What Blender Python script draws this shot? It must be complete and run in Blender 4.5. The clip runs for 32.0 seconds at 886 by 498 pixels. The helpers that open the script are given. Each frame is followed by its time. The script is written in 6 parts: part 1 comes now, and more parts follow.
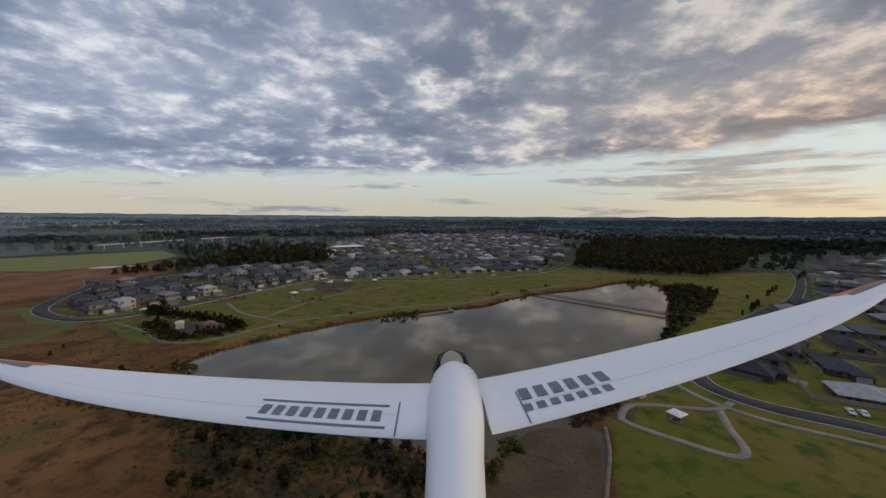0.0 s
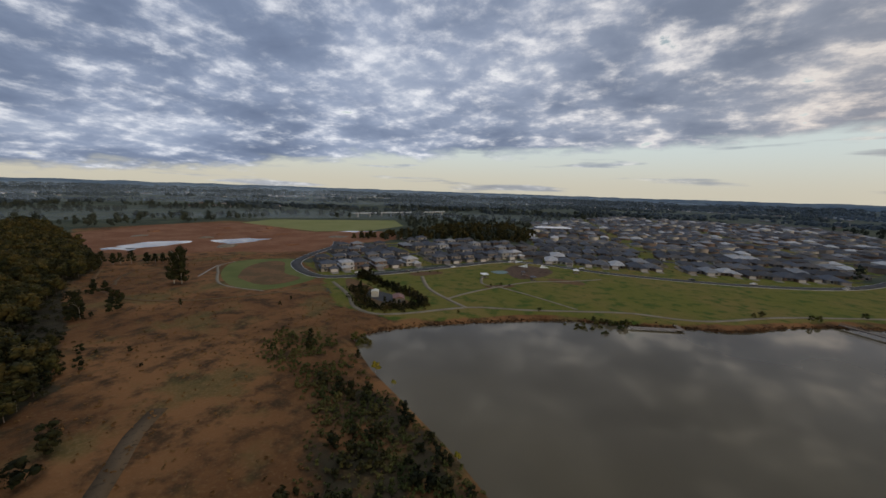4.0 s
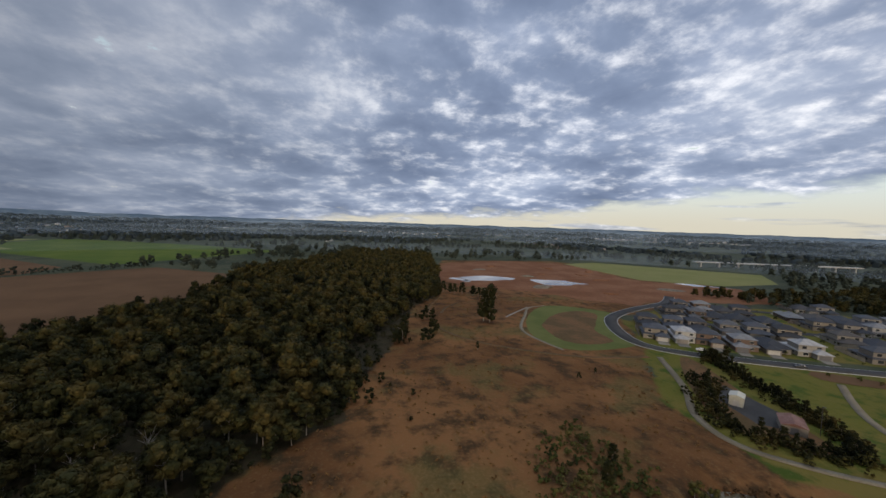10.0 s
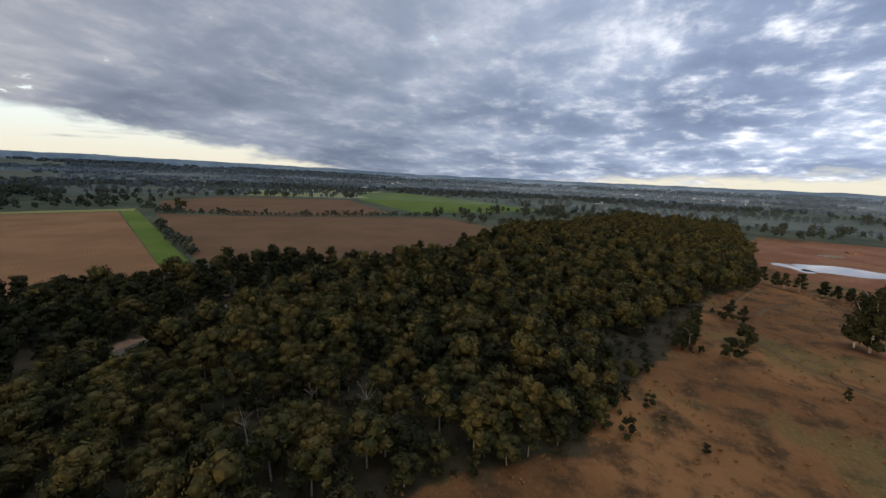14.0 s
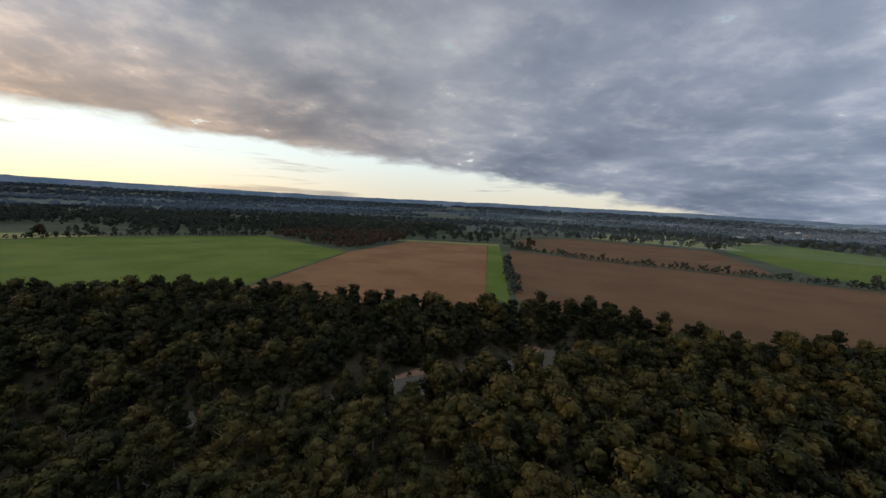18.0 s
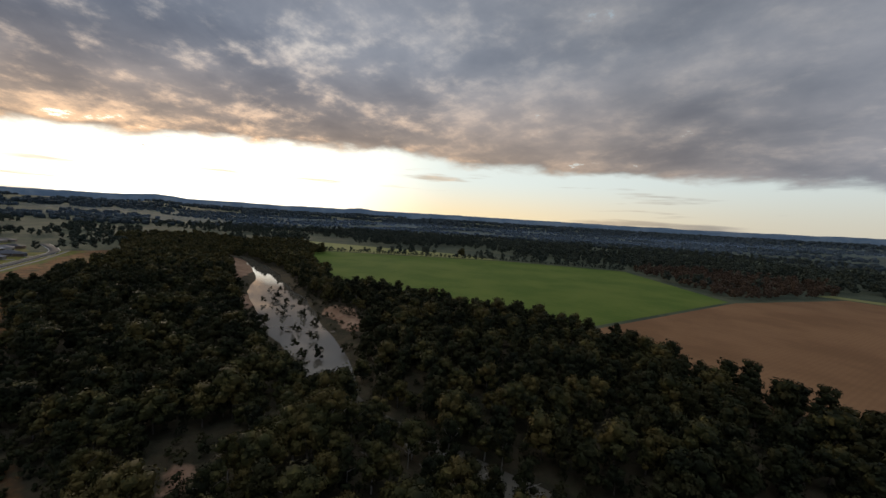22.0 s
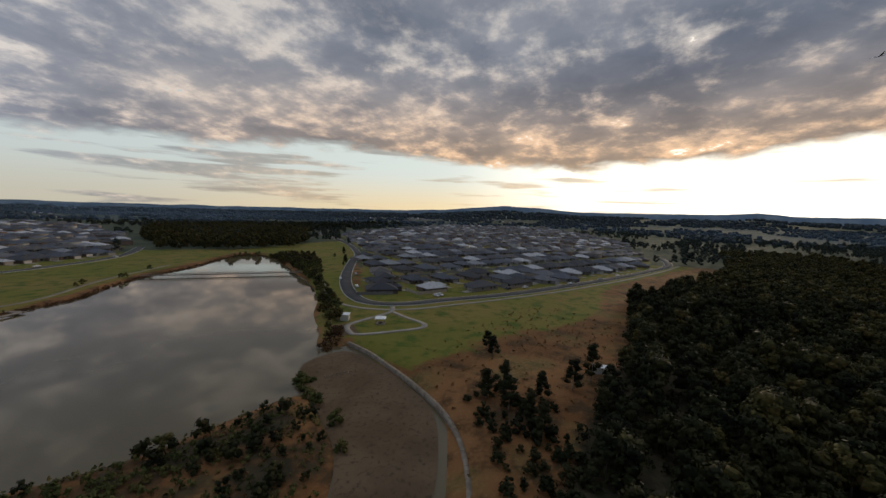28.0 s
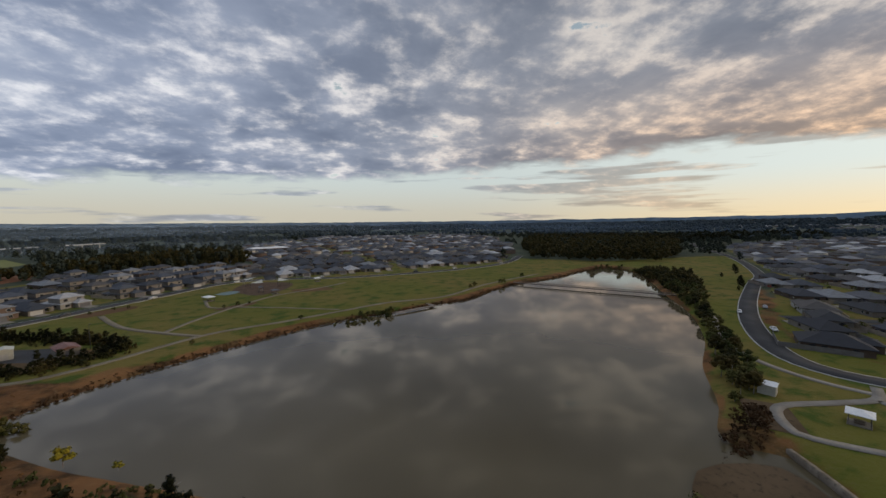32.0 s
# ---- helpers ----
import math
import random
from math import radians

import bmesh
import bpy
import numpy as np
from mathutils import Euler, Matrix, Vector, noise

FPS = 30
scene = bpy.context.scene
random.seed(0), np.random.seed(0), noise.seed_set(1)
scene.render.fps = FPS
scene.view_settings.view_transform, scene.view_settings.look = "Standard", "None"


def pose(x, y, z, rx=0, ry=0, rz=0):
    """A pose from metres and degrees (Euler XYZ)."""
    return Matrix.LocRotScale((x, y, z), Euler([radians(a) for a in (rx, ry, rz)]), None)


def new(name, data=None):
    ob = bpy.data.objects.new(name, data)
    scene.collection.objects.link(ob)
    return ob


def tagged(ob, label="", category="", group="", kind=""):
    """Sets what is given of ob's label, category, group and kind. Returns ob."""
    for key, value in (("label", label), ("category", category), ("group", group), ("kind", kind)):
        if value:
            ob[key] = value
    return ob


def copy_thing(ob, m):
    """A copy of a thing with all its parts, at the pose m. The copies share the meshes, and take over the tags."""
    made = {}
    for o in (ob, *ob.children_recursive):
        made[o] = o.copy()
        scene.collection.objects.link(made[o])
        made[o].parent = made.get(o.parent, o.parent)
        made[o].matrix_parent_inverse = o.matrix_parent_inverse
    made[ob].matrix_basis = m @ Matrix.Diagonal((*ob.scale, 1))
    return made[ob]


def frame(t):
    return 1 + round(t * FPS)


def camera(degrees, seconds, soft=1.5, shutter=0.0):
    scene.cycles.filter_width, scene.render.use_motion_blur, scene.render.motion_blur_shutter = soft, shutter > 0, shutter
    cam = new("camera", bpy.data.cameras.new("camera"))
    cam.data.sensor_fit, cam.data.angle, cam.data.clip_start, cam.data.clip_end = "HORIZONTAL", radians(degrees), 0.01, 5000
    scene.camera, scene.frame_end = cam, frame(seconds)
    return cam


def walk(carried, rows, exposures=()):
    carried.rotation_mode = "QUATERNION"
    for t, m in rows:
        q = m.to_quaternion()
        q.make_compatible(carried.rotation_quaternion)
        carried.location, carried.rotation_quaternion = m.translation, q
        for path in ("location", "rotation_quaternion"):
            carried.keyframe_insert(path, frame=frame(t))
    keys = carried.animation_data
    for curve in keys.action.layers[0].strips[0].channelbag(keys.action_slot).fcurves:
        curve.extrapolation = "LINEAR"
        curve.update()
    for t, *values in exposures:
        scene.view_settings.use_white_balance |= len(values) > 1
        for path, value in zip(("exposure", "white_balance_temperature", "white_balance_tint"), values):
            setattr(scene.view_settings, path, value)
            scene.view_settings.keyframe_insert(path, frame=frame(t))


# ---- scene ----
# Camera: one wide lens carried round a low circle over the lake, the wood and the river
cam = camera(99.5, 32.0)
PATH = [
    (0.0, -0.98, -5.36, 65.03, 84.87, -0.61, -0.77),
    (0.5, -0.86, 0.57, 64.71, 88.42, -0.56, 1.92),
    (1.0, -0.69, 6.46, 64.45, 92.16, -0.84, 5.11),
    (1.5, -0.53, 12.20, 64.23, 94.99, -1.31, 8.12),
    (2.0, -0.48, 17.73, 64.05, 96.21, -1.88, 12.08),
    (2.5, -0.67, 23.06, 63.87, 95.46, -2.28, 16.42),
    (3.0, -1.24, 28.17, 63.67, 92.99, -2.01, 20.97),
    (3.5, -2.29, 33.11, 63.42, 86.87, -1.98, 25.41),
    (4.0, -3.82, 37.92, 63.15, 81.12, -1.91, 30.60),
    (4.5, -5.55, 42.63, 62.88, 76.94, -1.70, 35.58),
    (6.5, -13.60, 59.65, 62.00, 78.72, -0.80, 52.19),
    (7.0, -17.54, 62.55, 61.42, 81.21, -0.93, 56.08),
    (7.5, -21.57, 65.29, 60.89, 83.37, -1.04, 59.72),
    (8.0, -25.68, 67.80, 60.45, 85.06, -1.10, 63.14),
    (8.5, -29.97, 70.04, 60.13, 86.27, -1.22, 66.45),
    (9.0, -34.53, 71.97, 59.90, 86.91, -1.51, 70.06),
    (9.5, -39.30, 73.49, 59.72, 86.86, -1.68, 73.82),
    (10.0, -44.30, 74.52, 59.46, 86.16, -1.84, 77.67),
    (10.5, -49.42, 75.12, 59.02, 84.97, -2.05, 81.86),
    (11.0, -54.31, 75.32, 58.38, 83.32, -1.89, 86.15),
    (11.5, -58.82, 75.34, 57.66, 81.66, -2.07, 90.63),
    (12.0, -63.09, 75.23, 56.93, 80.16, -2.10, 95.28),
    (12.5, -67.38, 75.05, 56.23, 79.10, -2.17, 100.19),
    (13.0, -71.85, 74.82, 55.59, 78.61, -2.22, 105.60),
    (13.5, -76.73, 74.37, 55.01, 78.61, -2.26, 111.18),
    (14.0, -82.11, 73.68, 54.42, 78.98, -2.44, 117.18),
    (14.5, -87.73, 72.90, 53.82, 80.69, -2.46, 123.42),
    (16.5, -107.64, 68.31, 54.82, 84.55, -2.81, 146.81),
    (17.0, -110.71, 62.28, 53.94, 84.32, -2.92, 152.18),
    (17.5, -113.53, 56.33, 53.08, 83.91, -2.70, 159.07),
    (18.0, -115.85, 50.67, 52.33, 83.43, -2.63, 167.42),
    (18.5, -117.47, 45.50, 51.72, 83.69, -2.66, 174.56),
    (19.0, -118.22, 40.92, 51.27, 84.28, -2.62, 180.80),
    (19.5, -118.22, 36.88, 50.96, 85.19, -2.72, 186.53),
    (20.0, -117.51, 33.09, 50.82, 85.54, -2.87, 194.51),
    (20.5, -116.15, 29.55, 50.82, 86.03, -2.97, 201.16),
    (21.0, -114.26, 26.24, 50.92, 86.27, -2.98, 206.10),
    (21.5, -111.86, 22.99, 51.02, 86.26, -2.95, 212.11),
    (22.0, -108.88, 19.81, 51.04, 85.86, -3.19, 218.79),
    (22.5, -105.39, 16.94, 50.83, 85.07, -3.24, 225.19),
    (23.0, -101.36, 14.37, 50.35, 84.40, -3.26, 230.82),
    (23.5, -96.90, 12.20, 49.63, 83.50, -3.13, 236.70),
    (24.0, -92.21, 10.34, 48.76, 82.51, -3.02, 243.61),
    (24.5, -87.47, 8.61, 47.84, 82.20, -2.91, 250.13),
    (26.5, -72.05, 6.88, 49.34, 83.44, -2.50, 275.08),
    (27.0, -65.88, 9.91, 48.61, 84.61, -2.55, 280.23),
    (27.5, -60.06, 13.26, 47.89, 84.41, -2.29, 287.83),
    (28.0, -54.92, 17.21, 47.25, 84.90, -1.94, 295.83),
    (28.5, -50.39, 21.64, 46.72, 85.68, -1.59, 302.52),
    (29.0, -46.37, 26.18, 46.22, 85.92, -1.33, 308.91),
    (29.5, -42.64, 30.75, 45.78, 86.47, -1.13, 315.76),
    (30.0, -39.19, 35.20, 45.44, 87.63, -0.89, 322.24),
    (30.5, -36.23, 39.33, 45.21, 88.43, -0.47, 327.55),
    (31.0, -33.90, 43.21, 45.09, 88.48, -0.29, 332.83),
    (31.5, -32.01, 47.35, 44.98, 87.84, 0.05, 339.94),
    (32.0, -30.35, 51.74, 44.87, 85.90, 0.33, 347.14),
]
# the camera meters itself: darker towards the bright sky, brighter over the dark wood
METER = [(0.0, -0.08), (2.0, -0.24), (3.0, -0.25), (4.5, 0.15), (7.0, 0.40), (9.0, 0.32), (11.0, 0.18), (12.5, 0.48), (14.0, 0.60), (17.0, 0.52), (19.0, 0.28), (22.0, 0.05), (27.0, -0.06), (29.0, -0.14), (32.0, -0.04)]
walk(cam, [(r[0], pose(*r[1:])) for r in PATH], METER)

# ---- light ----
SUN_AZ, SUN_EL = 103.0, 7.0
world = bpy.data.worlds.new("sky")
scene.world = world
world.use_nodes = True


class Nodes:
    """Short hand for building a node tree."""

    def __init__(self, tree):
        self.t = tree
        tree.nodes.clear()

    def n(self, kind, ins=None, op=None, attribute=None):
        nd = self.t.nodes.new(kind)
        if op:
            nd.operation = op
        if attribute:
            nd.attribute_name = attribute
        for k, v in (ins or {}).items():
            self.put(nd.inputs[k], v)
        return nd

    def put(self, sock, v):
        if isinstance(v, bpy.types.NodeSocket):
            self.t.links.new(v, sock)
        elif isinstance(v, bpy.types.Node):
            self.t.links.new(v.outputs[0], sock)
        else:
            sock.default_value = v

    def m(self, op, a, b=0.0, c=0.0, clamp=False):
        nd = self.n("ShaderNodeMath", {0: a, 1: b, 2: c}, op)
        nd.use_clamp = clamp
        return nd.outputs[0]

    def noise(self, vec, scale, detail=4.0, rough=0.55, dist=0.0):
        return self.n("ShaderNodeTexNoise", {"Vector": vec, "Scale": scale, "Detail": detail, "Roughness": rough, "Distortion": dist}).outputs[0]

    def ramp(self, fac, stops, interp="LINEAR"):
        nd = self.n("ShaderNodeValToRGB", {0: fac})
        nd.color_ramp.interpolation = interp
        el = nd.color_ramp.elements
        while len(el) < len(stops):
            el.new(0.5)
        for e, (p, c) in zip(el, stops):
            e.position = p
            e.color = (*c, 1.0) if len(c) == 3 else c
        return nd.outputs[0]

    def mix(self, fac, a, b, blend="MIX"):
        nd = self.n("ShaderNodeMix")
        nd.data_type, nd.blend_type = "RGBA", blend
        for i, v in ((0, fac), (6, a), (7, b)):
            self.put(nd.inputs[i], (*v, 1.0) if isinstance(v, tuple) and len(v) == 3 else v)
        return nd.outputs[2]

    def step(self, v, lo, hi):
        nd = self.n("ShaderNodeMapRange", {0: v, 1: lo, 2: hi, 3: 0.0, 4: 1.0})
        nd.interpolation_type = "SMOOTHSTEP"
        return nd.outputs[0]


# how high over the skyline the cloud deck ends: degrees from north, degrees up
DECK_EDGE = [(-180, 6.5), (-163, 4.7), (-150, 3.0), (-135, 0.4), (-122, -1.5), (-105, -1.5), (-95, 0.2), (-77, 1.0), (-60, 2.0), (-45, 4.0), (-20, 5.7), (0, 6.3), (33, 8.3), (50, 9.0), (83, 6.5), (115, 9.0), (133, 9.5), (150, 8.2), (165, 7.4), (180, 6.5)]


def build_sky():
    k = Nodes(world.node_tree)
    d = k.n("ShaderNodeTexCoord").outputs["Generated"]
    s = k.n("ShaderNodeSeparateXYZ", {0: d})
    x, y, z = s.outputs
    saz = radians(SUN_AZ)
    # clear air behind the cloud deck
    tex = k.n("ShaderNodeTexSky")
    tex.sky_type, tex.sun_disc, tex.sun_elevation, tex.sun_rotation = "NISHITA", False, radians(SUN_EL), saz
    tex.altitude, tex.air_density, tex.dust_density, tex.ozone_density = 50.0, 1.2, 2.5, 1.2
    air = k.mix(1.0, tex.outputs[0], (0.13, 0.13, 0.13), "MULTIPLY")
    # towards the sun, 0 to 1
    h = k.m("SQRT", k.m("ADD", k.m("MULTIPLY", x, x), k.m("ADD", k.m("MULTIPLY", y, y), 1e-4)))
    cosaz = k.m("DIVIDE", k.m("ADD", k.m("MULTIPLY", x, math.sin(saz)), k.m("MULTIPLY", y, math.cos(saz))), h)
    near = k.step(cosaz, 0.0, 1.0)
    sel = radians(5.0)
    dot = k.m("ADD", k.m("MULTIPLY", k.m("ADD", k.m("MULTIPLY", x, math.sin(saz)), k.m("MULTIPLY", y, math.cos(saz))), math.cos(sel)), k.m("MULTIPLY", z, math.sin(sel)))
    hot = k.m("POWER", k.step(dot, 0.70, 1.0), 2.2)
    pale = k.mix(near, (0.64, 0.71, 0.70), (0.84, 0.90, 0.85))
    base = k.mix(near, (0.64, 0.60, 0.49), (1.10, 0.86, 0.50))
    pale = k.mix(k.step(z, 0.0, 0.12), base, pale)
    air = k.mix(1.0, air, (0.80, 1.0, 1.30), "MULTIPLY")
    air = k.mix(k.m("SUBTRACT", 0.92, k.m("MULTIPLY", k.step(z, 0.14, 0.40), 0.55)), air, pale)
    air = k.mix(hot, air, (1.65, 1.55, 1.32))
    # cloud deck: a flat layer overhead, so that it closes up towards the skyline
    zz = k.m("ADD", k.m("MAXIMUM", z, 0.0), 0.22)
    px, py = k.m("DIVIDE", x, zz), k.m("DIVIDE", y, zz)
    p = k.n("ShaderNodeCombineXYZ", {0: px, 1: py, 2: 0.0}).outputs[0]
    big = k.noise(p, 0.9, 3.0, 0.5, 0.3)
    mid = k.noise(p, 3.0, 5.0, 0.55, 0.2)
    fine = k.noise(p, 10.0, 5.0, 0.62, 0.0)
    # small puffs, each with a darker base and bright gaps round it
    sway = k.n("ShaderNodeVectorMath", {0: k.n("ShaderNodeTexNoise", {"Vector": p, "Scale": 3.0, "Detail": 3.0}).outputs["Color"], 1: (0.16, 0.16, 0.0)}, "MULTIPLY").outputs[0]
    warp = k.n("ShaderNodeVectorMath", {0: p, 1: sway}, "ADD").outputs[0]
    vor = k.n("ShaderNodeTexVoronoi")
    vor.feature = "SMOOTH_F1"
    for key, v in (("Vector", warp), ("Scale", 6.5), ("Smoothness", 0.5)):
        k.put(vor.inputs[key], v)
    puff = k.m("SUBTRACT", 0.80, vor.outputs["Distance"])
    mass = k.m("ADD", k.m("MULTIPLY", big, 0.62), k.m("MULTIPLY", mid, 0.38))
    crest = k.m("ADD", k.m("MULTIPLY", mid, 0.46), k.m("ADD", k.m("MULTIPLY", fine, 0.34), k.m("ADD", k.m("MULTIPLY", puff, 0.12), k.m("MULTIPLY", big, 0.16))))
    grey = k.ramp(mass, [(0.36, (0.43, 0.46, 0.53)), (0.46, (0.315, 0.352, 0.44)), (0.56, (0.215, 0.252, 0.335)), (0.66, (0.15, 0.182, 0.255))])
    thin = k.m("POWER", k.m("SUBTRACT", 1.0, k.step(crest, 0.36, 0.575)), 1.6)
    grey = k.mix(k.m("MULTIPLY", thin, k.m("SUBTRACT", 1.0, k.m("MULTIPLY", k.step(z, 0.25, 0.75), 0.40))), grey, (0.88, 0.84, 0.82))
    # away from the sun the deck is a smoother, thicker layer
    flat = k.ramp(k.m("ADD", k.m("MULTIPLY", big, 0.7), k.m("MULTIPLY", mid, 0.3)), [(0.34, (0.46, 0.49, 0.57)), (0.50, (0.30, 0.34, 0.42)), (0.64, (0.20, 0.235, 0.31))])
    south = k.m("DIVIDE", k.m("ADD", k.m("MULTIPLY", x, -0.30), k.m("MULTIPLY", y, -0.95)), h)
    grey = k.mix(k.m("MULTIPLY", k.step(south, 0.0, 0.9), 0.78), grey, flat)
    warm = k.mix(1.0, grey, (1.62, 1.08, 0.64), "MULTIPLY")
    grey = k.mix(k.m("MULTIPLY", k.m("MULTIPLY", k.step(cosaz, -0.2, 1.0), 0.95), k.m("SUBTRACT", 1.0, k.step(z, 0.08, 0.40), clamp=True)), grey, warm)
    lit = k.m("MULTIPLY", k.step(cosaz, 0.1, 0.9), k.m("SUBTRACT", 1.0, k.step(z, 0.07, 0.16), clamp=True))
    grey = k.mix(k.m("MULTIPLY", lit, 0.6), grey, (0.78, 0.58, 0.36))
    # overcast light grows towards the zenith
    up = k.m("ADD", 1.0, k.m("MULTIPLY", k.step(z, 0.76, 0.97), 2.6))
    west = k.m("MULTIPLY", k.step(k.m("DIVIDE", k.m("ADD", k.m("MULTIPLY", x, -0.77), k.m("MULTIPLY", y, 0.64)), h), 0.1, 1.0), 0.20)
    up = k.m("MULTIPLY", up, k.m("ADD", k.m("ADD", 0.83, west), k.m("MULTIPLY", k.step(k.m("DIVIDE", k.m("ADD", k.m("MULTIPLY", x, -0.574), k.m("MULTIPLY", y, -0.819)), h), 0.1, 0.9), -0.20)))
    grey = k.mix(1.0, grey, k.n("ShaderNodeCombineXYZ", {0: up, 1: up, 2: up}).outputs[0], "MULTIPLY")
    grey = k.mix(1.0, grey, k.mix(k.step(cosaz, -1.1, 0.5), (0.93, 1.0, 1.10), (1.04, 1.0, 0.94)), "MULTIPLY")
    # lower edge of the deck
    turn = k.m("ADD", k.m("DIVIDE", k.m("ARCTAN2", x, y), 2 * math.pi), 0.5)
    lift = k.ramp(turn, [((a + 180) / 360, ((e + 2) / 14,) * 3) for a, e in DECK_EDGE])
    edge = k.m("SUBTRACT", k.m("MULTIPLY", lift, radians(14)), radians(2))
    edge = k.m("ADD", edge, k.m("MULTIPLY", k.m("SUBTRACT", mid, 0.5), 0.075))
    deck = k.step(k.m("SUBTRACT", z, edge), -0.010, 0.020)
    # thin bars of cloud in the clear band
    bars = k.noise(k.n("ShaderNodeCombineXYZ", {0: k.m("MULTIPLY", x, 3.0), 1: k.m("MULTIPLY", y, 3.0), 2: k.m("MULTIPLY", z, 38.0)}).outputs[0], 1.0, 4.0, 0.5)
    deck = k.m("MAXIMUM", deck, k.m("MULTIPLY", k.step(k.m("ADD", bars, k.m("MULTIPLY", k.step(k.m("DIVIDE", k.m("ADD", k.m("MULTIPLY", x, 0.819), k.m("MULTIPLY", y, 0.574)), h), 0.55, 0.95), 0.07)), 0.57, 0.68), 0.65))
    holes = k.step(crest, 0.35, 0.40)
    col = k.mix(k.m("MULTIPLY", deck, holes), air, grey)
    bg = k.n("ShaderNodeBackground", {0: col, 1: 1.0})
    out = k.n("ShaderNodeOutputWorld")
    k.put(out.inputs[0], bg)


build_sky()
sun_dir = Vector((math.sin(radians(SUN_AZ)) * math.cos(radians(SUN_EL)), math.cos(radians(SUN_AZ)) * math.cos(radians(SUN_EL)), math.sin(radians(SUN_EL))))
sun = new("sun", bpy.data.lights.new("sun", "SUN"))
sun.data.energy, sun.data.angle, sun.data.color = 1.2, radians(12), (1.0, 0.80, 0.58)
sun.rotation_euler = sun_dir.to_track_quat("Z", "Y").to_euler()

# ---- materials ----
def material(name, build, rough=0.8, metal=0.0, spec=0.3):
    m = bpy.data.materials.new(name)
    m.use_nodes = True
    k = Nodes(m.node_tree)
    out = k.n("ShaderNodeOutputMaterial")
    b = k.n("ShaderNodeBsdfPrincipled", {"Roughness": rough, "Metallic": metal, "Specular IOR Level": spec})
    k.put(out.inputs[0], b)
    build(k, b)
    return m


def world_pos(k):
    return k.n("ShaderNodeNewGeometry").outputs["Position"]


def local_pos(k):
    return k.n("ShaderNodeTexCoord").outputs["Object"]


def bump(k, b, height, strength=0.3, dist=0.05):
    k.put(b.inputs["Normal"], k.n("ShaderNodeBump", {"Height": height, "Strength": strength, "Distance": dist}))


def two_scale(c1, c2, c3, s1, s2, relief=0.2, dist=0.05, where=world_pos):
    """Three tones blended by a coarse and a fine noise, with relief from the fine one."""
    def build(k, b):
        p = where(k)
        a, f = k.noise(p, s1, 4.0), k.noise(p, s2, 5.0, 0.65)
        c = k.mix(k.step(a, 0.38, 0.62), c1, c2)
        c = k.mix(k.step(f, 0.50, 0.72), c, c3)
        k.put(b.inputs["Base Color"], c)
        if relief:
            bump(k, b, f, relief, dist)
    return build


def by_object(tones, s=0.8, amount=0.25, where=local_pos, relief=0.0, fine=6.0):
    """A tone picked for each object, with stains."""
    def build(k, b):
        r = k.n("ShaderNodeObjectInfo").outputs["Random"]
        n = len(tones)
        c = k.ramp(r, [(i / n, t) for i, t in enumerate(tones)], "CONSTANT")
        p = where(k)
        v = k.noise(p, s, 5.0, 0.6)
        c = k.mix(k.m("MULTIPLY", k.step(v, 0.35, 0.75), amount), c, (0.02, 0.018, 0.015))
        k.put(b.inputs["Base Color"], c)
        if relief:
            bump(k, b, k.noise(p, fine, 3.0), relief, 0.03)
    return build


def leafy(dark, olive, bronze, pale):
    def build(k, b):
        p = world_pos(k)
        isl = k.n("ShaderNodeNewGeometry").outputs["Random Per Island"]
        tree = k.noise(p, 0.10, 2.5, 0.6)
        patch = k.noise(p, 0.5, 3.0, 0.6)
        c = k.ramp(tree, [(0.36, dark), (0.48, olive), (0.58, bronze), (0.70, olive)])
        c = k.mix(k.m("MULTIPLY", k.step(patch, 0.48, 0.75), 0.55), c, pale)
        c = k.mix(k.m("MULTIPLY", isl, 0.50), c, dark)
        k.put(b.inputs["Base Color"], c)
    return build


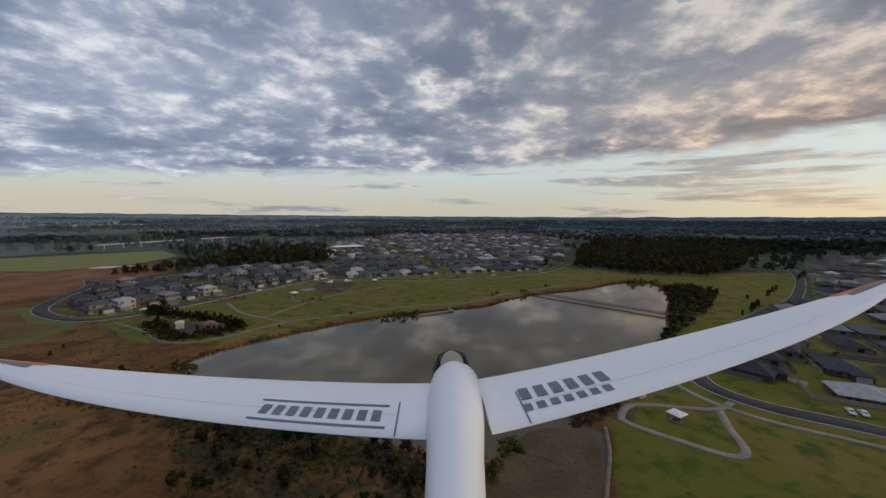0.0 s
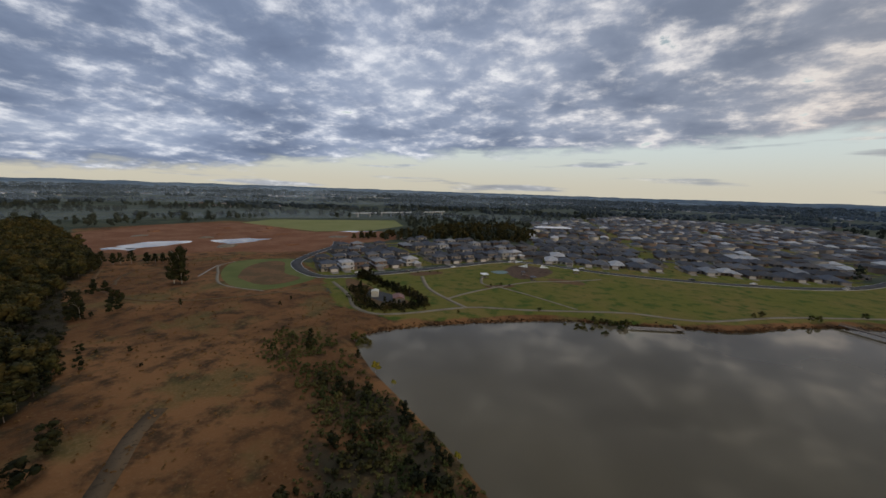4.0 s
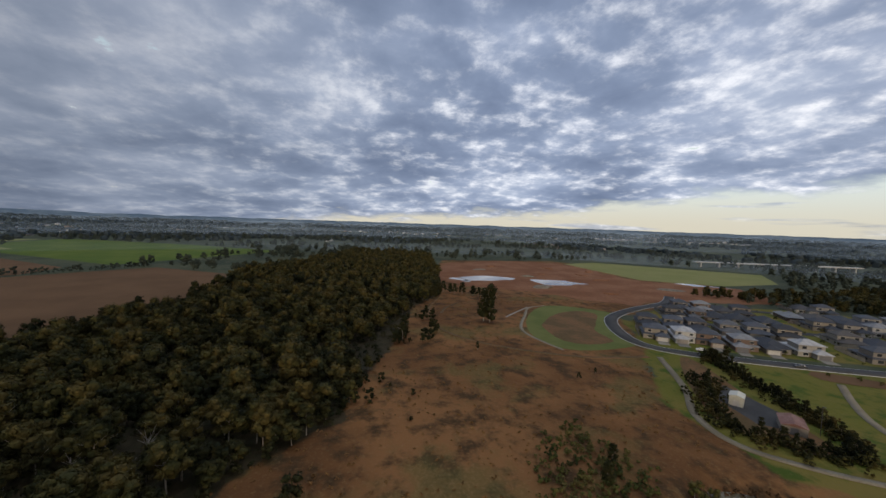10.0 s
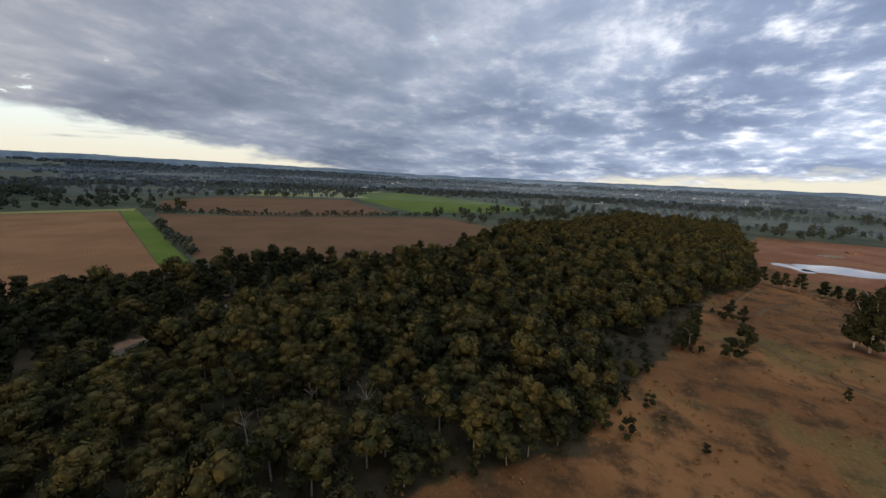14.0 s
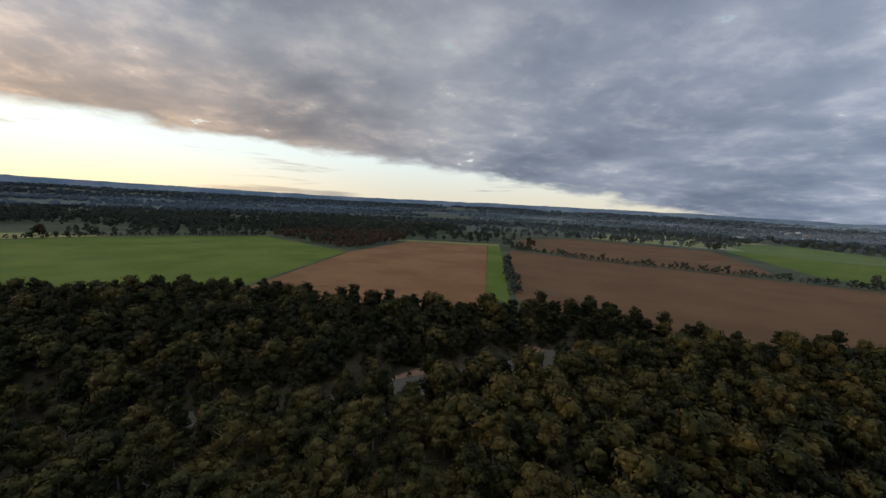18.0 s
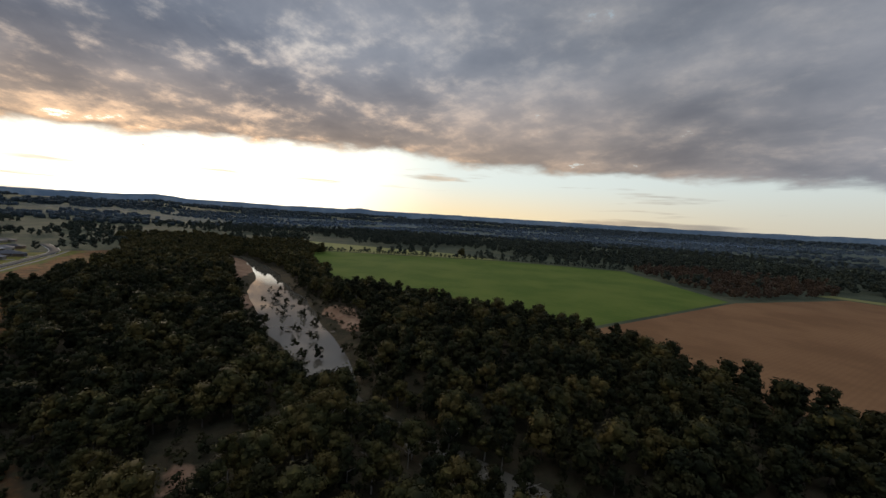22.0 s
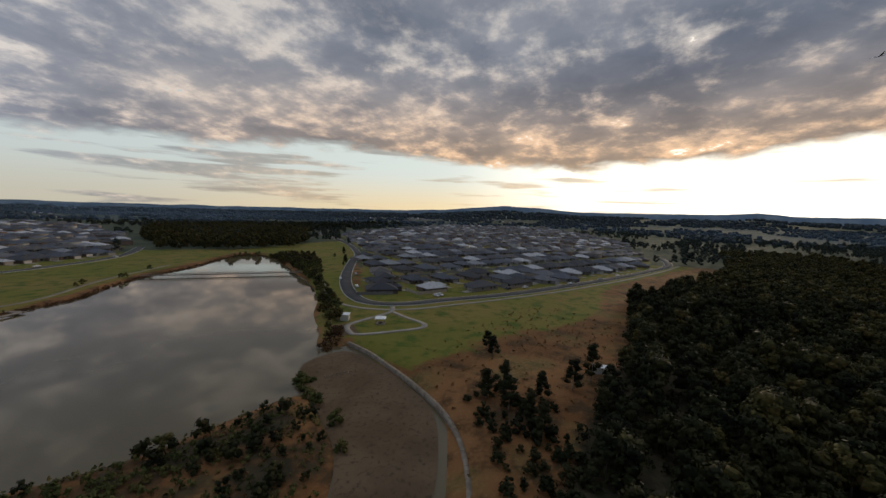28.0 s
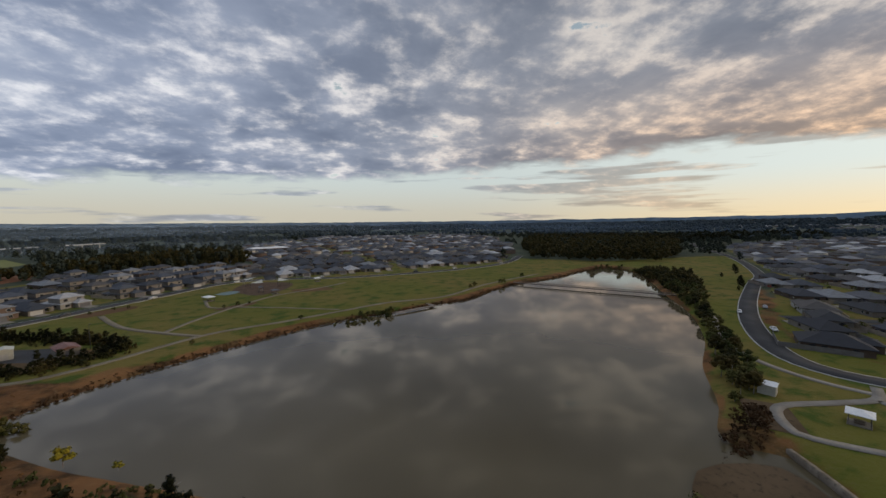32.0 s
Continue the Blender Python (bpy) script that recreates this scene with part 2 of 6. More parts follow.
def ground_build(k, b):
    p = world_pos(k)
    att = k.n("ShaderNodeAttribute", attribute="cover")
    sep = k.n("ShaderNodeSeparateColor", {0: att.outputs["Color"]})
    lawn, red, wood = sep.outputs
    sand = att.outputs["Alpha"]
    wob = k.m("MULTIPLY", k.m("SUBTRACT", k.noise(p, 0.055, 5.0, 0.65), 0.5), 0.9)
    big, mid, fine = k.noise(p, 0.018, 4.0), k.noise(p, 0.11, 5.0, 0.62), k.noise(p, 0.9, 5.0, 0.7)
    far = k.mix(k.step(big, 0.40, 0.60), (0.040, 0.050, 0.032), (0.064, 0.072, 0.042))
    far = k.mix(k.step(mid, 0.54, 0.70), far, (0.096, 0.094, 0.060))
    g = k.mix(k.step(big, 0.40, 0.62), (0.112, 0.108, 0.019), (0.150, 0.116, 0.030))
    g = k.mix(k.step(mid, 0.47, 0.66), g, (0.050, 0.076, 0.011))
    g = k.mix(k.m("MULTIPLY", k.step(fine, 0.52, 0.75), 0.5), g, (0.145, 0.112, 0.048))
    r = k.mix(k.step(big, 0.38, 0.60), (0.114, 0.052, 0.019), (0.195, 0.094, 0.036))
    r = k.mix(k.step(mid, 0.44, 0.66), r, (0.050, 0.029, 0.013))
    r = k.mix(k.m("MULTIPLY", k.step(fine, 0.5, 0.75), 0.4), r, (0.235, 0.150, 0.068))
    r = k.mix(k.m("MULTIPLY", k.step(k.noise(p, 0.035, 4.0, 0.6), 0.50, 0.64), 0.6), r, k.mix(k.step(fine, 0.4, 0.7), (0.085, 0.074, 0.022), (0.15, 0.115, 0.045)))
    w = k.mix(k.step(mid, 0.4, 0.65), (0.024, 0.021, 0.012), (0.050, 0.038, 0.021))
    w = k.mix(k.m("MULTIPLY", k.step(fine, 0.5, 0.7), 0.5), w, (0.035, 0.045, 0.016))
    sd = k.mix(k.step(mid, 0.4, 0.65), (0.17, 0.098, 0.058), (0.26, 0.165, 0.105))
    sd = k.mix(k.m("MULTIPLY", k.step(fine, 0.48, 0.7), 0.6), sd, (0.17, 0.115, 0.07))
    c = far
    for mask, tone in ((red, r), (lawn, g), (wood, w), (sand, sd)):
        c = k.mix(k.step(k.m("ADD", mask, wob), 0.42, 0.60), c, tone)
    k.put(b.inputs["Base Color"], c)
    bump(k, b, k.m("ADD", fine, k.m("MULTIPLY", mid, 2.0)), 0.6, 0.4)


def water_build(tint):
    def build(k, b):
        p = world_pos(k)
        silt = k.noise(p, 0.012, 3.0)
        k.put(b.inputs["Base Color"], k.mix(k.step(silt, 0.35, 0.65), tint, tuple(v * 0.75 for v in tint)))
        b.inputs["Roughness"].default_value = 0.03
        b.inputs["IOR"].default_value = 1.33
        b.inputs["Specular IOR Level"].default_value = 0.5
        h = k.m("ADD", k.noise(p, 0.35, 3.0), k.m("MULTIPLY", k.noise(p, 1.6, 2.0), 0.35))
        bump(k, b, h, 0.035, 0.05)
    return build


def rows_field(c1, c2, c3, pitch, angle):
    """Worked soil or crop with faint drill rows."""
    def build(k, b):
        p = world_pos(k)
        q = k.n("ShaderNodeMapping", {"Vector": p, "Rotation": (0, 0, radians(angle))}).outputs[0]
        wv = k.n("ShaderNodeTexWave", {"Vector": q, "Scale": 1.0 / pitch, "Distortion": 1.5, "Detail": 3.0, "Detail Scale": 0.6}).outputs[0]
        a, f = k.noise(p, 0.02, 5.0, 0.6), k.noise(p, 0.5, 5.0, 0.7)
        c = k.mix(k.step(a, 0.36, 0.64), c1, c2)
        c = k.mix(k.m("MULTIPLY", wv, 0.18), c, c3)
        c = k.mix(k.m("MULTIPLY", k.step(f, 0.5, 0.75), 0.4), c, c3)
        k.put(b.inputs["Base Color"], c)
        bump(k, b, f, 0.4, 0.2)
    return build


M = {}
M["ground"] = material("ground", ground_build, 0.95, spec=0.1)
M["lake"] = material("lake_water", water_build((0.105, 0.084, 0.046)), 0.06)
M["river"] = material("river_water", water_build((0.10, 0.09, 0.068)), 0.06)
M["milky"] = material("milky_water", water_build((0.34, 0.295, 0.235)), 0.06)
M["silt"] = material("silt", two_scale((0.085, 0.058, 0.033), (0.115, 0.080, 0.047), (0.050, 0.038, 0.023), 0.06, 0.8), 0.9, spec=0.05)
M["asphalt"] = material("asphalt", two_scale((0.050, 0.049, 0.048), (0.068, 0.066, 0.063), (0.036, 0.035, 0.034), 0.08, 2.0, 0.1), 0.9, spec=0.15)
M["concrete"] = material("concrete", two_scale((0.185, 0.165, 0.135), (0.235, 0.215, 0.18), (0.14, 0.12, 0.095), 0.15, 2.5, 0.1), 0.9)
M["kerb"] = material("kerb_concrete", two_scale((0.36, 0.35, 0.32), (0.44, 0.43, 0.40), (0.26, 0.25, 0.22), 0.2, 3.0, 0.1), 0.85)
M["rubble"] = material("rubble", two_scale((0.13, 0.105, 0.075), (0.19, 0.16, 0.12), (0.08, 0.062, 0.043), 0.4, 1.2, 0.6, 0.2), 0.95)
M["gravel"] = material("gravel_path", two_scale((0.155, 0.128, 0.085), (0.20, 0.17, 0.118), (0.11, 0.088, 0.056), 0.12, 2.0), 0.95)
M["lawn"] = material("lawn_grass", two_scale((0.075, 0.100, 0.022), (0.120, 0.120, 0.036), (0.20, 0.165, 0.065), 0.05, 0.7, 0.5, 0.2), 0.95, spec=0.1)
M["basin"] = material("basin_grass", two_scale((0.092, 0.108, 0.030), (0.122, 0.128, 0.040), (0.10, 0.115, 0.04), 0.05, 0.6, 0.5, 0.2), 0.95, spec=0.1)
M["reed"] = material("dry_reed_bed", two_scale((0.155, 0.085, 0.040), (0.10, 0.065, 0.03), (0.06, 0.05, 0.022), 0.08, 0.6, 0.5, 0.3), 0.95, spec=0.1)
M["soil"] = material("ploughed_soil", rows_field((0.150, 0.078, 0.035), (0.20, 0.108, 0.050), (0.115, 0.058, 0.026), 6.0, 20), 0.95, spec=0.1)
M["soil_dark"] = material("dark_soil", rows_field((0.102, 0.057, 0.028), (0.132, 0.075, 0.038), (0.074, 0.041, 0.020), 4.0, -50), 0.95, spec=0.1)
M["crop"] = material("green_crop", rows_field((0.054, 0.095, 0.012), (0.088, 0.122, 0.020), (0.140, 0.132, 0.034), 9.0, 15), 0.95, spec=0.1)
M["pasture"] = material("pasture", rows_field((0.175, 0.180, 0.060), (0.21, 0.20, 0.075), (0.13, 0.15, 0.04), 7.0, 60), 0.95, spec=0.1)
M["clay"] = material("red_clay", two_scale((0.165, 0.070, 0.032), (0.22, 0.105, 0.054), (0.10, 0.045, 0.022), 0.03, 0.4), 0.95, spec=0.1)
M["roof"] = material("roof_tile", by_object([(0.042, 0.046, 0.054), (0.075, 0.080, 0.090), (0.055, 0.056, 0.060), (0.032, 0.034, 0.040), (0.105, 0.108, 0.115), (0.060, 0.066, 0.078),
                                             (0.085, 0.078, 0.072), (0.048, 0.053, 0.064), (0.20, 0.205, 0.21), (0.038, 0.040, 0.044), (0.070, 0.078, 0.094), (0.36, 0.36, 0.355)], 0.5, 0.35, relief=0.3), 0.75, spec=0.2)
M["wall"] = material("house_wall", by_object([(0.20, 0.18, 0.16), (0.15, 0.105, 0.082), (0.29, 0.275, 0.25), (0.17, 0.155, 0.145), (0.11, 0.080, 0.062), (0.24, 0.215, 0.18), (0.42, 0.41, 0.39)], 0.6, 0.2, relief=0.2), 0.9)
M["garage"] = material("garage_door_panel", by_object([(0.45, 0.44, 0.42), (0.12, 0.12, 0.13), (0.30, 0.27, 0.24)], 1.0, 0.15), 0.5)
M["glass"] = material("window_glass", by_object([(0.02, 0.024, 0.03), (0.035, 0.04, 0.045)], 0.5, 0.1), 0.05, spec=0.6)
M["frame"] = material("window_frame", by_object([(0.55, 0.55, 0.54), (0.08, 0.08, 0.085)], 1.0, 0.1), 0.5)
M["timber"] = material("weathered_timber", two_scale((0.16, 0.13, 0.10), (0.22, 0.18, 0.14), (0.09, 0.07, 0.055), 0.3, 4.0, 0.3, 0.02), 0.85)
M["fence"] = material("fence_sheet", by_object([(0.30, 0.25, 0.19), (0.18, 0.17, 0.16), (0.38, 0.32, 0.24), (0.24, 0.20, 0.16)], 0.6, 0.25), 0.7)
M["white_sheet"] = material("white_roof_sheet", two_scale((0.66, 0.66, 0.64), (0.74, 0.74, 0.72), (0.52, 0.51, 0.48), 0.4, 3.0, 0.05), 0.45)
M["cream"] = material("cream_paint", two_scale((0.44, 0.43, 0.36), (0.50, 0.49, 0.42), (0.34, 0.33, 0.27), 0.4, 3.0, 0.05), 0.6)
M["rust_roof"] = material("rusty_roof", two_scale((0.17, 0.075, 0.055), (0.22, 0.12, 0.095), (0.11, 0.06, 0.05), 0.5, 3.0, 0.1), 0.7)
M["steel"] = material("dark_steel", two_scale((0.07, 0.07, 0.075), (0.10, 0.10, 0.105), (0.05, 0.05, 0.05), 0.5, 4.0, 0.0), 0.5, 0.6)
M["bark"] = material("gum_bark", two_scale((0.19, 0.165, 0.14), (0.30, 0.27, 0.235), (0.10, 0.08, 0.065), 0.5, 2.5, 0.3), 0.9)
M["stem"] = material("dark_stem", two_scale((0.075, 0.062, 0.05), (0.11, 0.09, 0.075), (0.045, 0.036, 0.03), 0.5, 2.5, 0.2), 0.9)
M["mulch"] = material("bark_mulch", two_scale((0.080, 0.052, 0.034), (0.115, 0.074, 0.048), (0.05, 0.034, 0.022), 0.3, 2.0, 0.3), 0.95, spec=0.1)
M["teal"] = material("soft_pad", two_scale((0.12, 0.175, 0.165), (0.15, 0.21, 0.20), (0.09, 0.13, 0.125), 0.3, 2.0, 0.1), 0.8)
M["leaf"] = material("gum_leaf", leafy((0.011, 0.013, 0.006), (0.040, 0.040, 0.013), (0.082, 0.060, 0.018), (0.145, 0.118, 0.036)), 0.7, spec=0.06)
M["leaf_dark"] = material("she_oak_leaf", leafy((0.008, 0.010, 0.005), (0.020, 0.023, 0.009), (0.034, 0.030, 0.011), (0.048, 0.046, 0.018)), 0.75, spec=0.06)
M["leaf_shrub"] = material("shrub_leaf", leafy((0.026, 0.034, 0.011), (0.070, 0.078, 0.022), (0.105, 0.085, 0.028), (0.14, 0.13, 0.045)), 0.75, spec=0.06)
M["leaf_wattle"] = material("wattle_bloom", leafy((0.07, 0.08, 0.015), (0.20, 0.17, 0.02), (0.26, 0.20, 0.02), (0.36, 0.28, 0.03)), 0.75, spec=0.06)
M["leaf_bare"] = material("bare_twig", leafy((0.035, 0.024, 0.016), (0.075, 0.050, 0.034), (0.095, 0.066, 0.046), (0.11, 0.085, 0.06)), 0.85, spec=0.04)
# far leaves with a little distance haze mixed into their colour
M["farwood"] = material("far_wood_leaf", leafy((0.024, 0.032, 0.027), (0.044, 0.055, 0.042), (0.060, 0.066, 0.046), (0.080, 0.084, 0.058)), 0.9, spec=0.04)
# furthest woods: distance haze painted into the leaf colour as a blue tint
M["hazewood"] = material("hazed_wood_leaf", leafy((0.026, 0.038, 0.044), (0.044, 0.058, 0.064), (0.054, 0.066, 0.068), (0.068, 0.078, 0.080)), 0.9, spec=0.04)
M["tuft"] = material("dry_grass", leafy((0.085, 0.050, 0.021), (0.16, 0.086, 0.034), (0.22, 0.120, 0.048), (0.26, 0.165, 0.07)), 0.9, spec=0.04)
M["reed_leaf"] = material("dry_reed", leafy((0.032, 0.020, 0.011), (0.075, 0.042, 0.021), (0.11, 0.060, 0.028), (0.125, 0.082, 0.042)), 0.9, spec=0.04)


# hills with haze painted in as blue, plus a glow of their own
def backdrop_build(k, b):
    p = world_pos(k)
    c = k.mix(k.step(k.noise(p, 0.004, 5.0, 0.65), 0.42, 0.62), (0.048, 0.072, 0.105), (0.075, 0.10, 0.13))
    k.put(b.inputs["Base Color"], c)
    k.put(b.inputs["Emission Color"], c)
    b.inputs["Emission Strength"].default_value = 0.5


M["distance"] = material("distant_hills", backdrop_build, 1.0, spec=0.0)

# ---- building helpers ----
rng = np.random.default_rng(7)


def mesh_from(name, verts, faces, mats, index=None, smooth=False):
    """A mesh from arrays; faces all have the same corner count."""
    verts, faces = np.asarray(verts, np.float32), np.asarray(faces, np.int32)
    me = bpy.data.meshes.new(name)
    n = faces.shape[1]
    me.vertices.add(len(verts))
    me.vertices.foreach_set("co", verts.ravel())
    me.loops.add(faces.size)
    me.loops.foreach_set("vertex_index", faces.ravel())
    me.polygons.add(len(faces))
    me.polygons.foreach_set("loop_start", np.arange(0, faces.size, n, dtype=np.int32))
    if index is not None:
        me.polygons.foreach_set("material_index", np.asarray(index, np.int32))
    if smooth:
        me.polygons.foreach_set("use_smooth", np.ones(len(faces), bool))
    for m in mats if isinstance(mats, (list, tuple)) else [mats]:
        me.materials.append(m)
    me.update(calc_edges=True)
    return me


def part(name, data, mat=None, parent=None, label=""):
    """Links a bmesh or a mesh as one object under a thing or a part."""
    if isinstance(data, bmesh.types.BMesh):
        me = bpy.data.meshes.new(name)
        data.to_mesh(me)
        data.free()
    else:
        me = data
    if mat and not me.materials:
        me.materials.append(mat)
    ob = new(name, me)
    if parent:
        ob.parent = parent
    return tagged(ob, label)


def box(bm, x0, x1, y0, y1, z0, z1):
    v = [bm.verts.new(c) for c in ((x0, y0, z0), (x1, y0, z0), (x1, y1, z0), (x0, y1, z0), (x0, y0, z1), (x1, y0, z1), (x1, y1, z1), (x0, y1, z1))]
    for f in ((3, 2, 1, 0), (4, 5, 6, 7), (0, 1, 5, 4), (1, 2, 6, 5), (2, 3, 7, 6), (3, 0, 4, 7)):
        bm.faces.new([v[i] for i in f])


def boxes(*dims):
    bm = bmesh.new()
    for d in dims:
        box(bm, *d)
    return bm


def tube(bm, p, q, r0, r1, n=7):
    p, q = Vector(p), Vector(q)
    d = (q - p).normalized()
    a = d.orthogonal().normalized()
    b = d.cross(a)
    rings = []
    for c, r in ((p, r0), (q, r1)):
        rings.append([bm.verts.new(c + (a * math.cos(t) + b * math.sin(t)) * r) for t in (2 * math.pi * i / n for i in range(n))])
    for i in range(n):
        bm.faces.new((rings[0][i], rings[0][(i + 1) % n], rings[1][(i + 1) % n], rings[1][i]))
    bm.faces.new(rings[1])
    bm.faces.new(rings[0][::-1])


def spline(pts, step=4.0, closed=False):
    """Points along a smooth curve through pts."""
    P = np.asarray(pts, float)
    n, out = len(P), []
    for i in range(n if closed else n - 1):
        if closed:
            a, b, c, d = P[(i - 1) % n], P[i], P[(i + 1) % n], P[(i + 2) % n]
        else:
            a, b, c, d = P[max(i - 1, 0)], P[i], P[i + 1], P[min(i + 2, n - 1)]
        k = max(2, int(np.linalg.norm(c - b) / step))
        for t in np.arange(k) / k:
            out.append(0.5 * (2 * b + (c - a) * t + (2 * a - 5 * b + 4 * c - d) * t * t + (3 * b - a - 3 * c + d) * t ** 3))
    if not closed:
        out.append(P[-1])
    return np.array(out)


def inside(poly, x, y):
    c = np.zeros(np.shape(x), bool)
    for (ax, ay), (bx, by) in zip(poly, np.roll(poly, -1, 0)):
        c ^= ((ay > y) != (by > y)) & (x < (bx - ax) * (y - ay) / (by - ay + 1e-12) + ax)
    return c


def depth(poly, x, y, closed=True):
    """Distance to the outline, positive inside."""
    d = np.full(np.shape(x), 1e9)
    ends = np.roll(poly, -1, 0) if closed else poly[1:]
    for (ax, ay), (bx, by) in zip(poly, ends):
        ex, ey = bx - ax, by - ay
        t = np.clip(((x - ax) * ex + (y - ay) * ey) / (ex * ex + ey * ey + 1e-12), 0, 1)
        d = np.minimum(d, np.hypot(x - ax - t * ex, y - ay - t * ey))
    return np.where(inside(poly, x, y), d, -d) if closed else -d


def sheet(name, outline, z, mat, label, category, step=5.0, smooth_line=True, thick=0.0, wob=0.0):
    """A flat piece of ground cover with a smooth outline."""
    pts = spline(outline, step, True) if smooth_line else np.asarray(outline, float)
    if wob:
        pts = pts + np.array([(noise.noise(Vector((a * 0.05, b * 0.05, 3.1))) * wob, noise.noise(Vector((a * 0.05, b * 0.05, 9.7))) * wob) for a, b in pts])
    bm = bmesh.new()
    vs = [bm.verts.new((a, b, z)) for a, b in pts]
    f = bm.faces.new(vs)
    f.normal_update()
    if f.normal.z < 0:
        f.normal_flip()
    if thick:
        g = bmesh.ops.extrude_face_region(bm, geom=[f])
        for v in g["geom"]:
            if isinstance(v, bmesh.types.BMVert):
                v.co.z -= thick
        bmesh.ops.recalc_face_normals(bm, faces=bm.faces)
    bmesh.ops.triangulate(bm, faces=bm.faces)
    return tagged(part(name, bm, mat), label, category, kind="structure")


def ribbon(name, line, width, z, mat, label, category, step=4.0, thick=0.12, straight=False):
    """A road, kerb or path along a line."""
    c = np.asarray(line, float) if straight else spline(line, step)
    t = np.gradient(c, axis=0)
    t /= np.linalg.norm(t, axis=1)[:, None] + 1e-9
    nrm = np.stack([-t[:, 1], t[:, 0]], 1) * width / 2
    n = len(c)
    a, b = c + nrm, c - nrm
    zz = np.full((n, 1), z)
    V = np.concatenate([np.hstack([a, zz]), np.hstack([b, zz]), np.hstack([a, zz - thick]), np.hstack([b, zz - thick])])
    i = np.arange(n - 1)
    F = np.concatenate([np.stack([i + n, i + n + 1, i + 1, i], 1), np.stack([i, i + 1, i + 1 + 2 * n, i + 2 * n], 1), np.stack([i + n + 1, i + n, i + 3 * n, i + 3 * n + 1], 1)])
    return tagged(part(name, mesh_from(name, V, F, mat)), label, category, kind="structure")


# ---- plan ----
LAKE = spline([(-112, 152), (-108, 168), (-90, 190), (-64, 214), (-41, 231), (-15, 243), (13, 256), (34, 265), (60, 291), (90, 311), (132, 331), (178, 364), (214, 372), (209, 330), (185, 290), (155, 244),
               (132, 206), (102, 170), (76, 147), (58, 126), (44, 113), (52, 103), (44, 88), (36, 72), (26, 55), (8, 45), (-12, 38), (-40, 36), (-50, 42), (-36, 50), (-12, 58), (2, 68), (10, 80), (15, 92), (0, 96), (-20, 100), (-45, 114), (-72, 127), (-92, 137)], 4.0, True)
RIVER_C = [(520, -215), (430, -190), (339, -178), (280, -163), (215, -141), (150, -110), (110, -99), (72, -82), (40, -72), (10, -60), (-20, -52), (-70, -50), (-120, -58), (-160, -67), (-200, -78), (-260, -72), (-340, -40), (-460, 20)]
RIVER_W = [5, 5, 5, 7, 10, 14, 15, 14, 13, 9, 3, 2, 3, 8, 8, 4, 3, 3]
FOREST_N = [(-720, 195), (-560, 178), (-422, 156), (-342, 138), (-306, 112), (-250, 98), (-216, 88), (-180, 74), (-156, 70), (-137, 50), (-112, 36), (-85, 22), (-50, 14), (-26, 14), (-4, 18), (16, 25), (40, 22), (62, 17), (95, 13),
            (140, 13), (199, 10), (260, -22), (333, -64), (400, -78), (520, -100), (640, -112)]
FOREST_S = [(640, -235), (500, -250), (470, -330), (440, -300), (352, -300), (300, -232), (247, -202), (180, -174), (114, -152), (48, -156), (-10, -172), (-57, -164), (-117, -136), (-186, -116), (-237, -120), (-262, -80), (-329, -60), (-389, -44), (-470, -40), (-633, 30), (-760, 60)]
FOREST = np.array(FOREST_N + FOREST_S, float)
RED = np.array([(-640, 205), (-640, 400), (-480, 520), (-330, 420), (-300, 330), (-262, 246), (-205, 222), (-190, 205), (-150, 180), (-120, 172), (-105, 150), (-85, 132), (-45, 112), (-10, 98), (14, 88), (2, 60), (-10, 52), (10, 42), (40, 66), (60, 78), (110, 68), (140, 62),
                (190, 50), (240, 38), (330, -10), (430, -40), (430, -80), (-60, -20), (-200, 60)], float)
LAWN = np.array([(-262, 246), (-205, 218), (-190, 205), (-150, 178), (-112, 178), (-90, 196), (-60, 220), (-36, 236), (-10, 248), (15, 262), (34, 272), (60, 297), (88, 318), (130, 340), (176, 372), (212, 392), (225, 375), (235, 330), (205, 285), (165, 240),
                 (130, 200), (100, 170), (82, 146), (66, 124), (52, 104), (46, 86), (40, 72), (75, 68), (120, 62), (170, 55), (230, 35), (300, 0), (420, -25), (420, 20), (300, 40), (230, 75), (160, 110), (130, 130), (125, 150), (145, 180), (200, 225), (300, 300), (430, 430), (400, 440),
                 (240, 420), (160, 480), (60, 412), (-40, 385), (-110, 390), (-160, 300), (-185, 250)], float)
SAND = [np.array(q, float) for q in ([(-120, -66), (-140, -74), (-160, -62), (-130, -58)], [(-176, -95), (-204, -80), (-190, -72)], [(-20, -2), (-26, -10), (-40, -6), (-34, 4)],
                                     [(32, -86), (50, -93), (66, -96), (84, -106), (78, -115), (56, -113), (34, -102), (20, -88)], [(96, -68), (130, -76), (160, -84), (140, -98), (110, -84)], [(150, -85), (230, -118), (300, -140), (410, -150), (290, -175), (215, -125)])]
SCRUB = np.array([(-60, 24), (-30, 24), (0, 30), (18, 40), (30, 52), (42, 48), (40, 30), (0, 10), (-60, 0)], float)
SPIT = np.array([(-96, 118), (-66, 84), (-52, 56), (-36, 52), (-12, 60), (2, 70), (10, 82), (13, 91), (0, 95), (-20, 99), (-45, 113), (-70, 125)], float)
VERGE = np.array([(44, 66), (80, 56), (130, 24), (230, 22), (430, -60), (430, -20), (300, 30), (200, 70), (120, 100), (60, 100)], float)
E_REG = np.array([(122, 148), (150, 178), (190, 208), (250, 256), (312, 298), (428, 416), (540, 540), (660, 610), (880, 640), (1300, 660), (1500, 300), (900, 20), (700, 10), (440, -14), (362, 6), (284, 40), (213, 72), (170, 96), (140, 118)], float)
